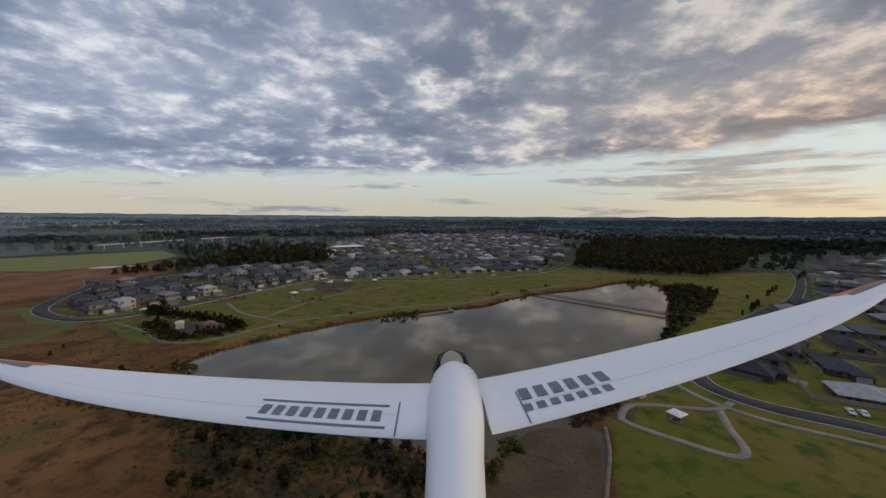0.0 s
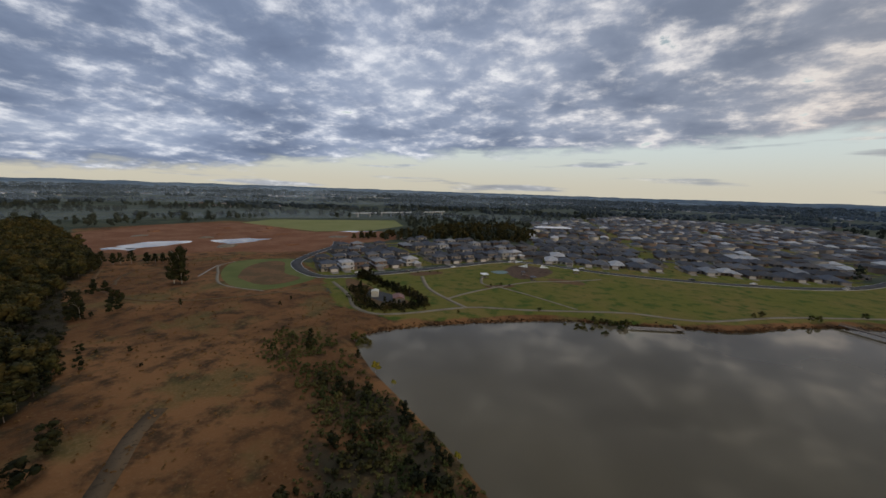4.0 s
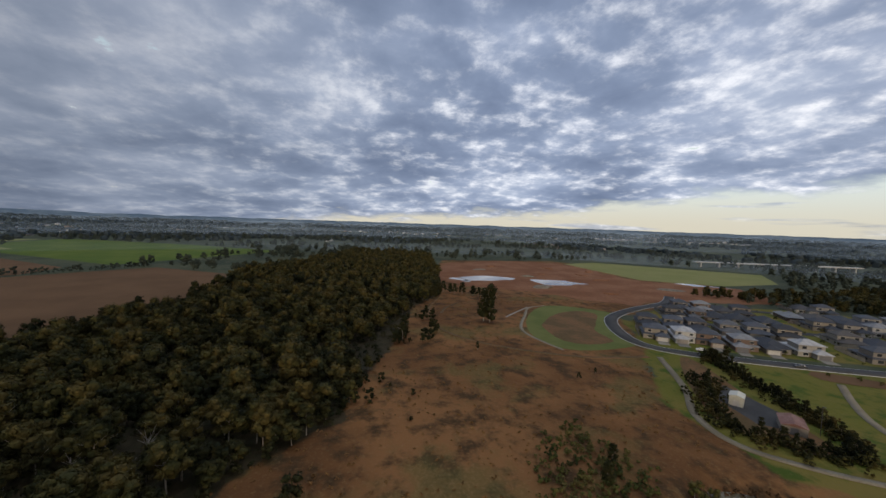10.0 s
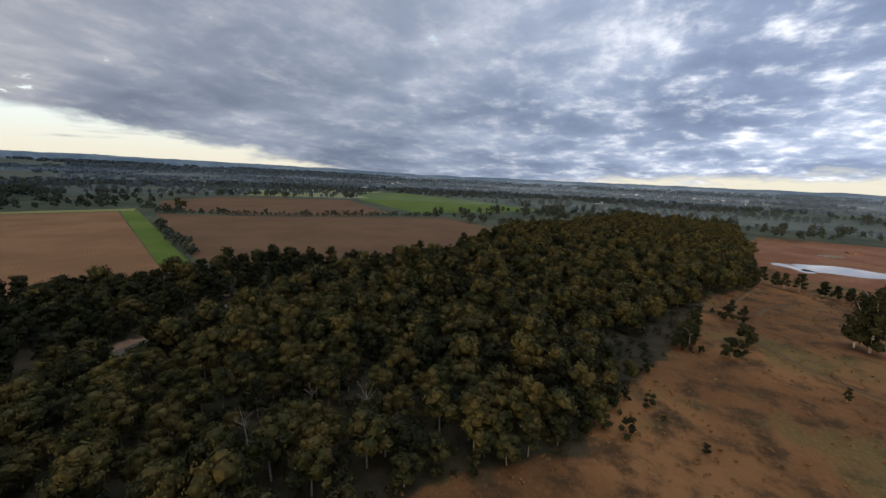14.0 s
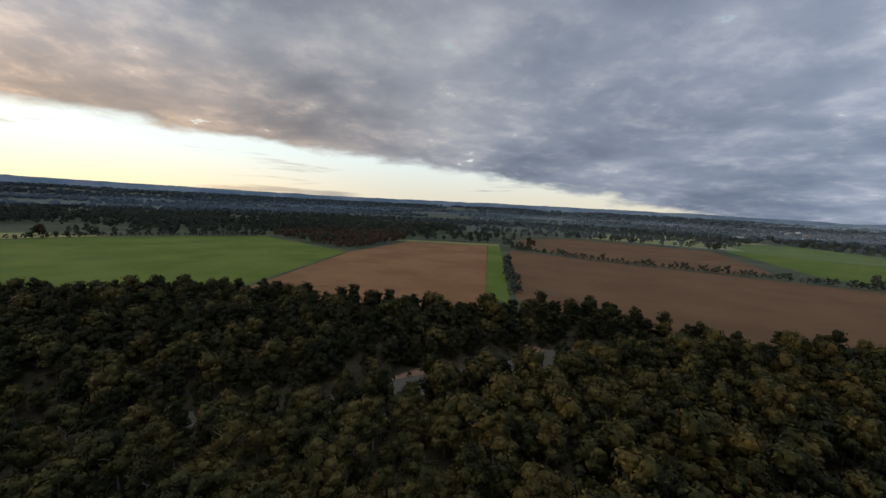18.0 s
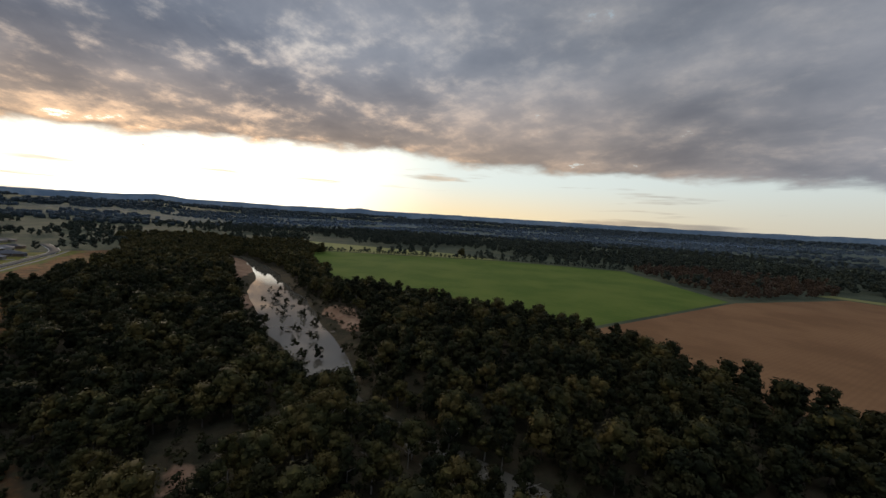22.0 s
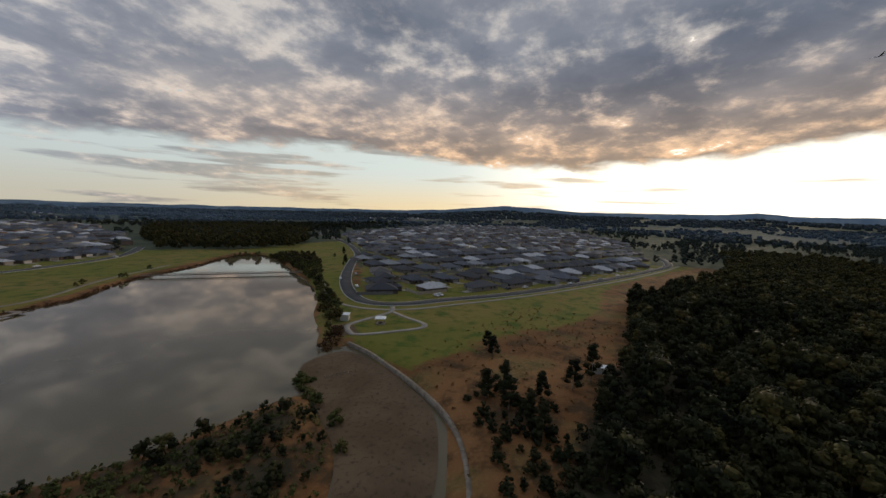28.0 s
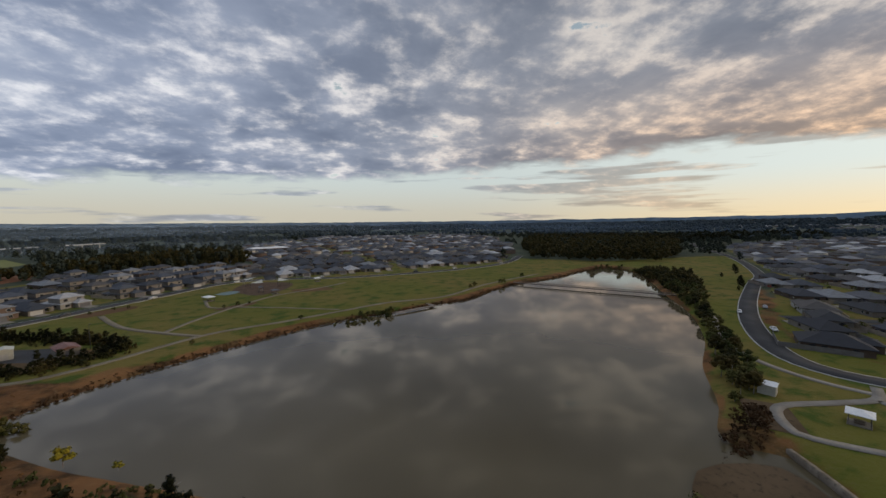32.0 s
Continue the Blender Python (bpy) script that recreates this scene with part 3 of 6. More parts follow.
N_REG = np.array([(-120, 392), (-98, 386), (-41, 382), (22, 396), (76, 416), (112, 440), (140, 472), (168, 520), (250, 720), (335, 1036), (300, 1300), (-145, 1254), (-243, 800), (-150, 520)], float)
W_REG = np.array([(-262, 258), (-244, 240), (-222, 233), (-207, 235), (-190, 258), (-164, 312), (-142, 354), (-122, 380), (-124, 440), (-152, 470), (-190, 455), (-262, 425), (-298, 335), (-280, 290)], float)
RIM = [(-180, 0.45), (-157, 0.48), (-140, 0.28), (-131, 0.17), (-120, -0.15), (-104, -0.2), (-85, -0.22), (-53, -0.23), (-30, -0.3), (-5, -0.3), (20, -0.15), (46, 0.15), (57, 0.3), (64, 0.6), (69, 1.1), (73, 1.45), (78, 1.25), (84, 0.8), (92, 0.85), (101, 0.95), (104, 1.25), (107, 0.9), (115, 0.85),
       (127, 0.86), (129.2, 1.1), (131.5, 0.88), (143, 0.85), (166, 0.62), (180, 0.45)]


def far_rise(x, y):
    """Height of the country: level near the lake, rising to low hills at the skyline."""
    r = np.hypot(x, y)
    az = np.degrees(np.arctan2(x, y))
    top = 58 + 4500 * np.tan(np.radians(np.interp(az, [a for a, _ in RIM], [e for _, e in RIM])))
    t = np.clip((r - 1300) / 3200, 0, 1)
    east = np.clip((r - 900) / 900, 0, 1) * np.clip(np.cos(np.radians(az - 78)) * 3 - 2.2, 0, 1) * 18
    return (top * 0.72 - 22) * t ** 2 * (3 - 2 * t) + east


def land(x, y):
    """Ground height with the lake bed and the river's channel."""
    z = far_rise(x, y)
    near = np.hypot(x, y) < 900
    zn, xn, yn = z[near], x[near], y[near]
    d = depth(LAKE, xn, yn)
    zn = zn - np.clip(0.30 * (d + 5.0), 0, 3.2)
    line, w = spline(RIVER_C, 8.0), None
    src = np.array(RIVER_C, float)
    best = np.full(xn.shape, 1e9)
    for i in range(len(src) - 1):
        e = src[i + 1] - src[i]
        t = np.clip(((xn - src[i][0]) * e[0] + (yn - src[i][1]) * e[1]) / (e @ e), 0, 1)
        dd = np.hypot(xn - src[i][0] - t * e[0], yn - src[i][1] - t * e[1]) - (RIVER_W[i] * (1 - t) + RIVER_W[i + 1] * t)
        best = np.minimum(best, dd)
    zn = zn - 5.5 * np.clip((20 - best) / 23.6, 0, 1)
    rough = np.array([noise.noise(Vector((a * 0.03, b * 0.03, 0.5))) for a, b in zip(xn, yn)])
    zn = zn + np.where((d < -8) & inside(FOREST, xn, yn), rough * 0.8, 0)
    z[near] = zn
    return z


def axis(lo, hi, fine, reach, grow=1.11):
    a = list(np.arange(lo, hi + 0.1, fine))
    s = fine
    while a[-1] < reach:
        s *= grow
        a.append(a[-1] + s)
    s = fine
    while a[0] > -reach:
        s *= grow
        a.insert(0, a[0] - s)
    return np.array(a)


def build_ground():
    gx, gy = axis(-340, 360, 4.0, 4950), axis(-240, 420, 4.0, 4950)
    X, Y = np.meshgrid(gx, gy)
    x, y = X.ravel(), Y.ravel()
    z = land(x, y)
    nx, ny = len(gx), len(gy)
    i = (np.arange(ny - 1)[:, None] * nx + np.arange(nx - 1)[None]).ravel()
    me = mesh_from("ground", np.stack([x, y, z], 1), np.stack([i, i + 1, i + 1 + nx, i + nx], 1), M["ground"], smooth=True)
    soft = lambda d, w: np.clip(0.5 + d / w, 0, 1)
    cov = np.zeros((len(x), 4), np.float32)
    near = np.hypot(x, y) < 1500
    xn, yn = x[near], y[near]
    cov[near, 0] = np.max([soft(depth(q, xn, yn), 14) for q in (LAWN, E_REG, N_REG, W_REG)], axis=0)
    cov[near, 0] = np.maximum(cov[near, 0], 0.66 * soft(depth(VERGE, xn, yn), 20))
    cov[near, 0] = np.maximum(cov[near, 0], soft(depth(np.array([(60, 118), (84, 140), (110, 165), (150, 215), (200, 285), (215, 350), (240, 340), (205, 270), (150, 205), (100, 150)], float), xn, yn) + 8, 10))
    cov[near, 1] = np.maximum(soft(depth(RED, xn, yn), 22), soft(depth(LAKE, xn, yn) + 60, 50))
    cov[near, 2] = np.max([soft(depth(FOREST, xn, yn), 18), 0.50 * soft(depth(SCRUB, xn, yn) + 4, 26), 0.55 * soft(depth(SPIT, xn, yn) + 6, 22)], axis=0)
    shore = depth(LAKE, xn, yn)
    rim = soft(3.0 + 3.0 * np.sin(xn * 0.05 + yn * 0.021) + shore, 5) * (shore < 4) * np.where((xn > 62) & (yn < 300), 0.2, 1.0)
    cov[near, 0] = np.minimum(cov[near, 0], 1 - rim)
    cov[near, 1] = np.maximum(cov[near, 1], rim)
    cov[near, 3] = np.max([soft(depth(q, xn, yn) - 2, 9) for q in SAND], axis=0)
    at = me.attributes.new("cover", "FLOAT_COLOR", "POINT")
    at.data.foreach_set("color", cov.ravel())
    tagged(part("ground", me), "open country of grass, dry red grassland and woodland floor", "ground", kind="structure")


build_ground()
sheet("water", spline([(-125, 150), (-110, 180), (-60, 222), (30, 272), (120, 335), (215, 388), (228, 340), (140, 215), (80, 140), (66, 110), (48, 62), (14, 36), (-40, 28), (-58, 42), (-30, 56), (-4, 74), (4, 90), (-60, 112)], 8, True), -1.5, M["lake"],
      "still brown lake water mirroring the cloudy sky", "lake", smooth_line=False)


def river_water():
    c = spline(RIVER_C, 6.0)
    w = np.interp(np.linspace(0, 1, len(c)), np.linspace(0, 1, len(RIVER_W)), RIVER_W) + 7
    t = np.gradient(c, axis=0)
    t /= np.linalg.norm(t, axis=1)[:, None]
    nr = np.stack([-t[:, 1], t[:, 0]], 1) * w[:, None]
    n = len(c)
    zz = np.full((n, 1), -4.6)
    i = np.arange(n - 1)
    me = mesh_from("river", np.concatenate([np.hstack([c + nr, zz]), np.hstack([c - nr, zz])]), np.stack([i + n, i + n + 1, i + 1, i], 1), M["river"])
    tagged(part("water", me), "shallow river between sandy wooded banks", "river", kind="structure")


river_water()
# silt flat of the lake's inlet
sheet("silt_flat", [(30, 106), (46, 103), (43, 88), (36, 73), (25, 57), (8, 47), (-8, 42), (-30, 38), (-46, 40), (-48, 48), (-30, 50), (-14, 56), (0, 66), (10, 80), (18, 93)], -1.30, M["silt"], "bare brown silt flat at the lake's inlet", "mud")
ribbon("bank_edge", [(52, 106), (48, 94), (42, 82), (35, 69), (24, 53), (10, 42), (-10, 34), (-40, 31)], 1.0, -0.25, M["rubble"], "pale rubble edge of the silt inlet", "embankment", thick=1.4)

# farmland
sheet("field", [(369, -284), (233, -387), (151, -450), (7, -502), (-104, -352), (-42, -158), (48, -150), (114, -147), (180, -168), (247, -196), (310, -236)], 0.10, M["crop"], "bright green crop field beyond the river wood", "field", smooth_line=False)
sheet("field", [(560, -330), (452, -296), (378, -288), (240, -392), (160, -455), (250, -470), (400, -420), (540, -380)], 0.10, M["pasture"], "pale green grazing paddock beyond the river", "field", smooth_line=False)
sheet("field", [(-108, -352), (-187, -474), (-290, -438), (-188, -150), (-180, -108), (-117, -128), (-46, -158)], 0.10, M["soil"], "bare ploughed red-brown field", "field", smooth_line=False)
sheet("field", [(-292, -440), (-308, -436), (-203, -150), (-192, -108), (-181, -108), (-189, -152)], 0.12, M["crop"], "narrow green grass strip between ploughed fields", "grass strip", smooth_line=False)
sheet("field", [(-166, -480), (-190, -478), (-306, -440), (-318, -462), (-180, -500)], 0.12, M["pasture"], "green headland at a field's end", "grass strip", smooth_line=False)
sheet("field", [(-306, -396), (-364, -310), (-462, -217), (-524, -150), (-474, -62), (-389, -36), (-262, -72), (-237, -110), (-208, -120), (-208, -152)], 0.10, M["soil_dark"], "dark ploughed field beside a hedge", "field", smooth_line=False)
sheet("field", [(-330, -440), (-390, -555), (-510, -600), (-660, -430), (-520, -236), (-466, -232), (-372, -322)], 0.10, M["soil_dark"], "dark ploughed field", "field", smooth_line=False)
sheet("field", [(-690, -430), (-830, -560), (-1033, -560), (-900, -260), (-774, -66), (-545, -205)], 0.10, M["crop"], "green crop field below the hills", "field", smooth_line=False)
sheet("field", [(-560, -620), (-740, -440), (-850, -580), (-1000, -580), (-960, -760), (-700, -760)], 0.14, M["pasture"], "straw-coloured paddock", "field", smooth_line=False)
sheet("field", [(-600, 400), (-625, 473), (-470, 640), (-390, 560), (-380, 470), (-425, 400)], 0.10, M["pasture"], "pale mown paddock beside the earthworks", "field", smooth_line=False)
sheet("earthworks", [(-590, 200), (-632, 295), (-600, 395), (-425, 395), (-380, 465), (-290, 430), (-310, 340), (-300, 280), (-351, 235), (-411, 165), (-500, 170)], 0.09, M["clay"], "stripped red clay of a building site", "earthworks", wob=12)
for q, lab in (([(-430, 180), (-462, 206), (-446, 246), (-430, 240), (-424, 208)], "wide"), ([(-414, 254), (-434, 270), (-410, 312), (-394, 308), (-390, 282)], "long"), ([(-402, 414), (-398, 438), (-372, 462), (-380, 440)], "narrow"),
               ([(-436, 168), (-446, 172), (-426, 196), (-420, 188)], "small")):
    sheet("sediment_pond", q, 0.13, M["milky"], lab + " pale sediment pond in the red clay", "pond", wob=13)
sheet("basin_grass", [(-275, 186), (-302, 216), (-280, 248), (-262, 244), (-232, 220), (-208, 214), (-206, 176), (-233, 168)], 0.08, M["basin"], "mown green rim of a drainage basin", "grass")
sheet("reed_bed", [(-272, 200), (-284, 228), (-268, 234), (-236, 210), (-216, 206), (-216, 184), (-240, 180)], 0.13, M["reed"], "rusty dry reeds in the drainage basin", "reed bed", wob=5)

# roads, kerbs and paths
ROAD_W = [(-330, 350), (-304, 321), (-285, 276), (-262, 240), (-228, 221), (-203, 222), (-180, 254), (-152, 312), (-130, 356), (-98, 372), (-41, 368), (26, 381), (80, 402), (119, 428), (150, 465), (178, 510)]
ROAD_E = [(620, 670), (542, 586), (415, 418), (300, 300), (238, 256), (177, 212), (138, 180), (112, 152), (105, 134), (114, 118), (135, 104), (165, 82), (209, 58), (281, 24), (360, -8), (430, -30), (520, -30)]
for line, lab in ((ROAD_W, "round the northern houses"), (ROAD_E, "round the eastern houses")):
    ribbon("kerb", line, 8.3, 0.14, M["kerb"], "pale concrete kerb " + lab, "kerb", thick=0.2)
    ribbon("road", line, 7.4, 0.16, M["asphalt"], "grey asphalt street " + lab, "road", thick=0.1)
ribbon("road", [(-98, 372), (-112, 415), (-135, 467), (-180, 540), (-200, 620)], 9.0, 0.165, M["asphalt"], "grey asphalt side street", "road", thick=0.1)
E_OFF = [(132, 193), (100, 158), (93, 133), (103, 112), (127, 95), (160, 74), (205, 49), (278, 15), (358, -17), (428, -40)]
ribbon("footpath", E_OFF, 2.4, 0.15, M["concrete"], "pale concrete footpath beside the eastern street", "footpath")
for line, w in (([(-191, 213), (-160, 196), (-142, 182), (-126, 179), (-112, 190), (-90, 218), (-63, 232), (-40, 246), (-14, 261), (20, 270), (60, 306), (120, 345)], 2.6), ([(-153, 264), (-140, 248), (-128, 236), (-110, 225), (-92, 216)], 2.6),
                ([(-109, 224), (-104, 246), (-95, 270), (-81, 298), (-59, 318), (-40, 340)], 2.2), ([(-117, 292), (-108, 272), (-96, 268)], 1.8), ([(-95, 270), (-70, 262), (-40, 250)], 1.8)):
    ribbon("footpath", line, w, 0.15 + 0.01 * rng.random(), M["gravel"], "sandy park path across the grass", "footpath")
ribbon("footpath", [(104, 121), (95, 116), (84, 117), (68, 119), (60, 112), (60, 107), (70, 98), (80, 91), (86, 93), (90, 104), (95, 115)], 2.4, 0.17, M["concrete"], "pale concrete loop path round the picnic lawn", "footpath", 2.0)
sheet("paving", [(63, 125), (70, 119), (60, 107), (53, 114)], 0.10, M["silt"], "brown paved lookout by the lake", "paving", smooth_line=False)

# ruts, drains and tracks over the dry ground
ribbon("track", [(-345, 140), (-300, 122), (-262, 118), (-235, 125), (-214, 144), (-196, 176), (-192, 208)], 2.6, 0.07, M["reed"], "dark worn vehicle track through dry grass", "track")
ribbon("track", [(-318, 148), (-300, 134), (-286, 128)], 2.0, 0.08, M["silt"], "stony wash line in the dry grass", "track")
ribbon("drain", [(-271, 168), (-284, 181), (-298, 196)], 1.4, 0.10, M["concrete"], "pale concrete open drain in the dry grass", "drain")
ribbon("track", [(-120, 82), (-112, 73), (-104, 67), (-92, 58), (-78, 52)], 4.5, 0.06, M["silt"], "muddy vehicle track beside the wood", "track")
ribbon("footpath", [(-302, 212), (-296, 196), (-276, 184), (-240, 166), (-206, 172)], 1.8, 0.10, M["gravel"], "narrow path round the drainage basin", "footpath")


# ---- trees ----
def ball(n=2):
    """A rounded cube of quads, the leafy mass inside a crown."""
    V, F = [], []
    t = np.linspace(-1, 1, n + 1)
    for ax in range(3):
        for sg in (-1, 1):
            b = len(V)
            for i in range(n + 1):
                for j in range(n + 1):
                    q = np.zeros(3)
                    q[ax], q[(ax + 1) % 3], q[(ax + 2) % 3] = sg, t[i] * sg, t[j]
                    V.append(q / np.linalg.norm(q))
            F += [(b + i * (n + 1) + j, b + (i + 1) * (n + 1) + j, b + (i + 1) * (n + 1) + j + 1, b + i * (n + 1) + j + 1) for i in range(n) for j in range(n)]
    return np.array(V), np.array(F)


BALL_V, BALL_F = ball(2)


def leaf_cards(seed, height, radius, clumps, cards, size, low=0.35, squash=0.8, cone=0.0, core=True):
    """A crown: leafy lobes spread through an uneven volume, each covered with small leaf cards."""
    r = np.random.default_rng(seed)
    V, F, n0 = [], [], 0
    for c in range(clumps):
        a = c * 2.4 + r.uniform(-0.5, 0.5)
        t = (c + r.uniform(0, 1)) / clumps
        hz = low + (0.93 - low) * t
        taper = (1 - cone * t) * (0.50 + 0.50 * np.sin(np.pi * min(1, 0.30 + 0.70 * t)))
        rad = radius * taper * r.uniform(0.25, 0.80)
        mid = np.array([np.cos(a) * rad, np.sin(a) * rad, height * hz])
        cr = radius * r.uniform(0.34, 0.50) * (1 - 0.45 * cone * t)
        n = r.normal(size=(cards, 3))
        n /= np.linalg.norm(n, axis=1)[:, None]
        n[:, 2] = np.where(n[:, 2] < -0.3, -n[:, 2], n[:, 2])
        pos = mid + n * cr * r.uniform(0.62, 1.22, (cards, 1)) * [1, 1, squash]
        u = r.normal(size=(cards, 3))
        u -= (u * n).sum(1)[:, None] * n * 0.8
        u /= np.linalg.norm(u, axis=1)[:, None]
        w = np.cross(n, u) + r.normal(size=(cards, 3)) * 0.3
        w /= np.linalg.norm(w, axis=1)[:, None]
        s = size * r.uniform(0.5, 1.25, (cards, 1))
        V.append(np.stack([pos - u * s, pos + w * s * 0.7, pos + u * s, pos - w * s * 0.7], 1).reshape(-1, 3))
        F.append(np.arange(4 * cards).reshape(-1, 4) + n0)
        n0 += 4 * cards
        if core:
            jag = BALL_V * r.uniform(0.50, 0.84, (len(BALL_V), 1))
            V.append(mid + jag * cr * [1, 1, squash])
            F.append(BALL_F + n0)
            n0 += len(BALL_V)
    V = np.concatenate(V)
    return V, np.concatenate(F)


def trunk_mesh(name, seed, height, r0, limbs):
    r = np.random.default_rng(seed + 50)
    bm = bmesh.new()
    top = Vector((r.normal() * 0.04 * height, r.normal() * 0.04 * height, height * 0.62))
    mid = Vector((top.x * 0.4 + r.normal() * 0.2, top.y * 0.4, height * 0.3))
    tube(bm, (0, 0, -0.6), mid, r0, r0 * 0.75)
    tube(bm, mid, top, r0 * 0.75, r0 * 0.5)
    for i in range(limbs):
        a = 2 * math.pi * (i + r.uniform(0, 0.7)) / limbs
        base = mid.lerp(top, r.uniform(0.3, 1.0))
        reach = height * r.uniform(0.14, 0.28)
        tip = base + Vector((math.cos(a) * reach, math.sin(a) * reach, height * r.uniform(0.12, 0.30)))
        tube(bm, base, tip, r0 * 0.38, r0 * 0.1, 5)
    me = bpy.data.meshes.new(name)
    bm.to_mesh(me)
    bm.free()
    me.materials.append(M["bark"])
    return me


def make_tree(name, seed, height, radius, clumps, cards, size, leaf, label, category, r0=0.28, limbs=5, **shape):
    root = tagged(new(name), label, category)
    part("trunk", trunk_mesh("trunk", seed, height, r0, limbs), None, root)
    V, F = leaf_cards(seed, height, radius, clumps, cards, size, **shape)
    part("crown", mesh_from("crown", V, F, M[leaf]), None, root)
    return root


GUMS = [make_tree("gum_tree", 1 + i, h, r, 13, 84, 0.36, "leaf", lab, "tree", 0.26, 6, low=0.40) for i, (h, r, lab) in enumerate((
    (14.0, 5.4, "tall gum tree with olive bronze leaves and a pale trunk"), (11.5, 5.0, "gum tree with a rounded olive crown"), (16.0, 5.2, "tall thin-crowned gum tree above the river wood"),
    (9.5, 4.4, "young gum tree with dense bronze leaves"), (12.5, 5.8, "broad gum tree with an open uneven crown")))]
OAKS = [make_tree("river_oak", 21 + i, h, r, 13, 70, 0.36, "leaf_dark", lab, "tree", 0.22, 4, low=0.2, cone=0.5) for i, (h, r, lab) in enumerate((
    (13.0, 4.4, "dark green river she-oak with feathery foliage"), (10.0, 3.8, "dense dark river she-oak"), (15.0, 4.6, "tall dark river she-oak in the wood")))]
SHRUBS = [make_tree("shrub", 31 + i, h, r, 7, 40, 0.26, "leaf_shrub", lab, "shrub", 0.10, 3, low=0.25) for i, (h, r, lab) in enumerate(((3.0, 1.8, "bushy green shrub on the bank"), (4.2, 2.3, "tall olive shrub on the bank")))]
DEAD = tagged(new("dead_tree"), "bare pale dead gum tree standing in the wood", "dead tree")
part("trunk", trunk_mesh("dead_trunk", 77, 12.5, 0.2, 9), None, DEAD)
WATTLE = make_tree("wattle_bush", 61, 3.2, 2.0, 7, 44, 0.24, "leaf_wattle", "yellow flowering wattle bush at the lake's edge", "shrub", 0.08, 3, low=0.25)
TEMPLATES = GUMS + OAKS + SHRUBS + [DEAD, WATTLE]


def height_at(pts):
    a = np.asarray(pts, float)
    return land(a[:, 0].copy(), a[:, 1].copy())


def scatter(poly, spacing, jitter=0.45, seed=3):
    r = np.random.default_rng(seed)
    lo, hi = poly.min(0), poly.max(0)
    gx, gy = np.meshgrid(np.arange(lo[0], hi[0], spacing), np.arange(lo[1], hi[1], spacing))
    p = np.stack([gx.ravel(), gy.ravel()], 1) + r.uniform(-jitter, jitter, (gx.size, 2)) * spacing
    return p[inside(poly, p[:, 0], p[:, 1])]


def river_gap(p):
    src = np.array(RIVER_C, float)
    best = np.full(len(p), 1e9)
    for i in range(len(src) - 1):
        e = src[i + 1] - src[i]
        t = np.clip(((p - src[i]) @ e) / (e @ e), 0, 1)
        best = np.minimum(best, np.linalg.norm(p - src[i] - t[:, None] * e, axis=1) - (RIVER_W[i] * (1 - t) + RIVER_W[i + 1] * t))
    return best


def place(tpl, x, y, z, s, turn, group=""):
    ob = copy_thing(tpl, Matrix.LocRotScale((x, y, z), Euler((0, 0, turn)), (s, s, s * random.uniform(0.88, 1.12))))
    return tagged(ob, group=group)


def wood(name, spots, kinds, label, leaf, seed=5, sizes=(0.55, 1.0)):
    """Many trees of a wood joined into one crown mesh and one trunk mesh."""
    r = np.random.default_rng(seed)
    z = height_at(spots)
    pick = r.integers(0, len(kinds), len(spots))
    VS, FS, base = [], [], 0
    for i, (V, F) in enumerate(kinds):
        m = np.where(pick == i)[0]
        a, s = r.uniform(0, 2 * np.pi, len(m)), r.uniform(*sizes, len(m))
        ca, sa = np.cos(a)[:, None] * s[:, None], np.sin(a)[:, None] * s[:, None]
        x = V[None, :, 0] * ca - V[None, :, 1] * sa + spots[m, 0:1]
        y = V[None, :, 0] * sa + V[None, :, 1] * ca + spots[m, 1:2]
        w = V[None, :, 2] * s[:, None] * r.uniform(0.9, 1.15, (len(m), 1)) + z[m, None]
        VS.append(np.stack([x, y, w], -1).reshape(-1, 3))
        FS.append((F[None] + (np.arange(len(m)) * len(V))[:, None, None]).reshape(-1, 4) + base)
        base += len(m) * len(V)
    return tagged(part(name, mesh_from(name, np.concatenate(VS), np.concatenate(FS), M[leaf])), label, "woodland", kind="stuff")


def stem(height, r):
    """A plain four-sided stem for trees far inside the wood."""
    V = np.array([(-r, -r, -0.5), (r, -r, -0.5), (r, r, -0.5), (-r, r, -0.5), (-r * 0.4, -r * 0.4, height), (r * 0.4, -r * 0.4, height), (r * 0.4, r * 0.4, height), (-r * 0.4, r * 0.4, height)])
    return V, np.array([(0, 1, 5, 4), (1, 2, 6, 5), (2, 3, 7, 6), (3, 0, 4, 7)])


forest_pts = scatter(FOREST, 6.1)
gap = river_gap(forest_pts)
ragged = np.array([noise.noise(Vector((x * 0.035, y * 0.035, 8.0))) * 0.5 + noise.noise(Vector((x * 0.016, y * 0.016, 3.0))) for x, y in forest_pts])
keep = (depth(FOREST, forest_pts[:, 0], forest_pts[:, 1]) > 26 * ragged - 1) & (ragged < 0.75)
keep &= gap > np.where((forest_pts[:, 0] > -10) & (forest_pts[:, 0] < 260), 6.0, 1.0)
for q in SAND:
    keep &= depth(q, forest_pts[:, 0], forest_pts[:, 1]) < 0
keep &= np.hypot(forest_pts[:, 0] + 28, forest_pts[:, 1] + 4) > 11
forest_pts, gap = forest_pts[keep], gap[keep]
south = forest_pts[:, 1] < np.interp(forest_pts[:, 0], [-460, -200, 40, 340, 520], [20, -78, -72, -178, -215])
d_mid = np.hypot(forest_pts[:, 0] + 85, forest_pts[:, 1] - 20)
order = np.argsort(d_mid)
chosen = order[:270]
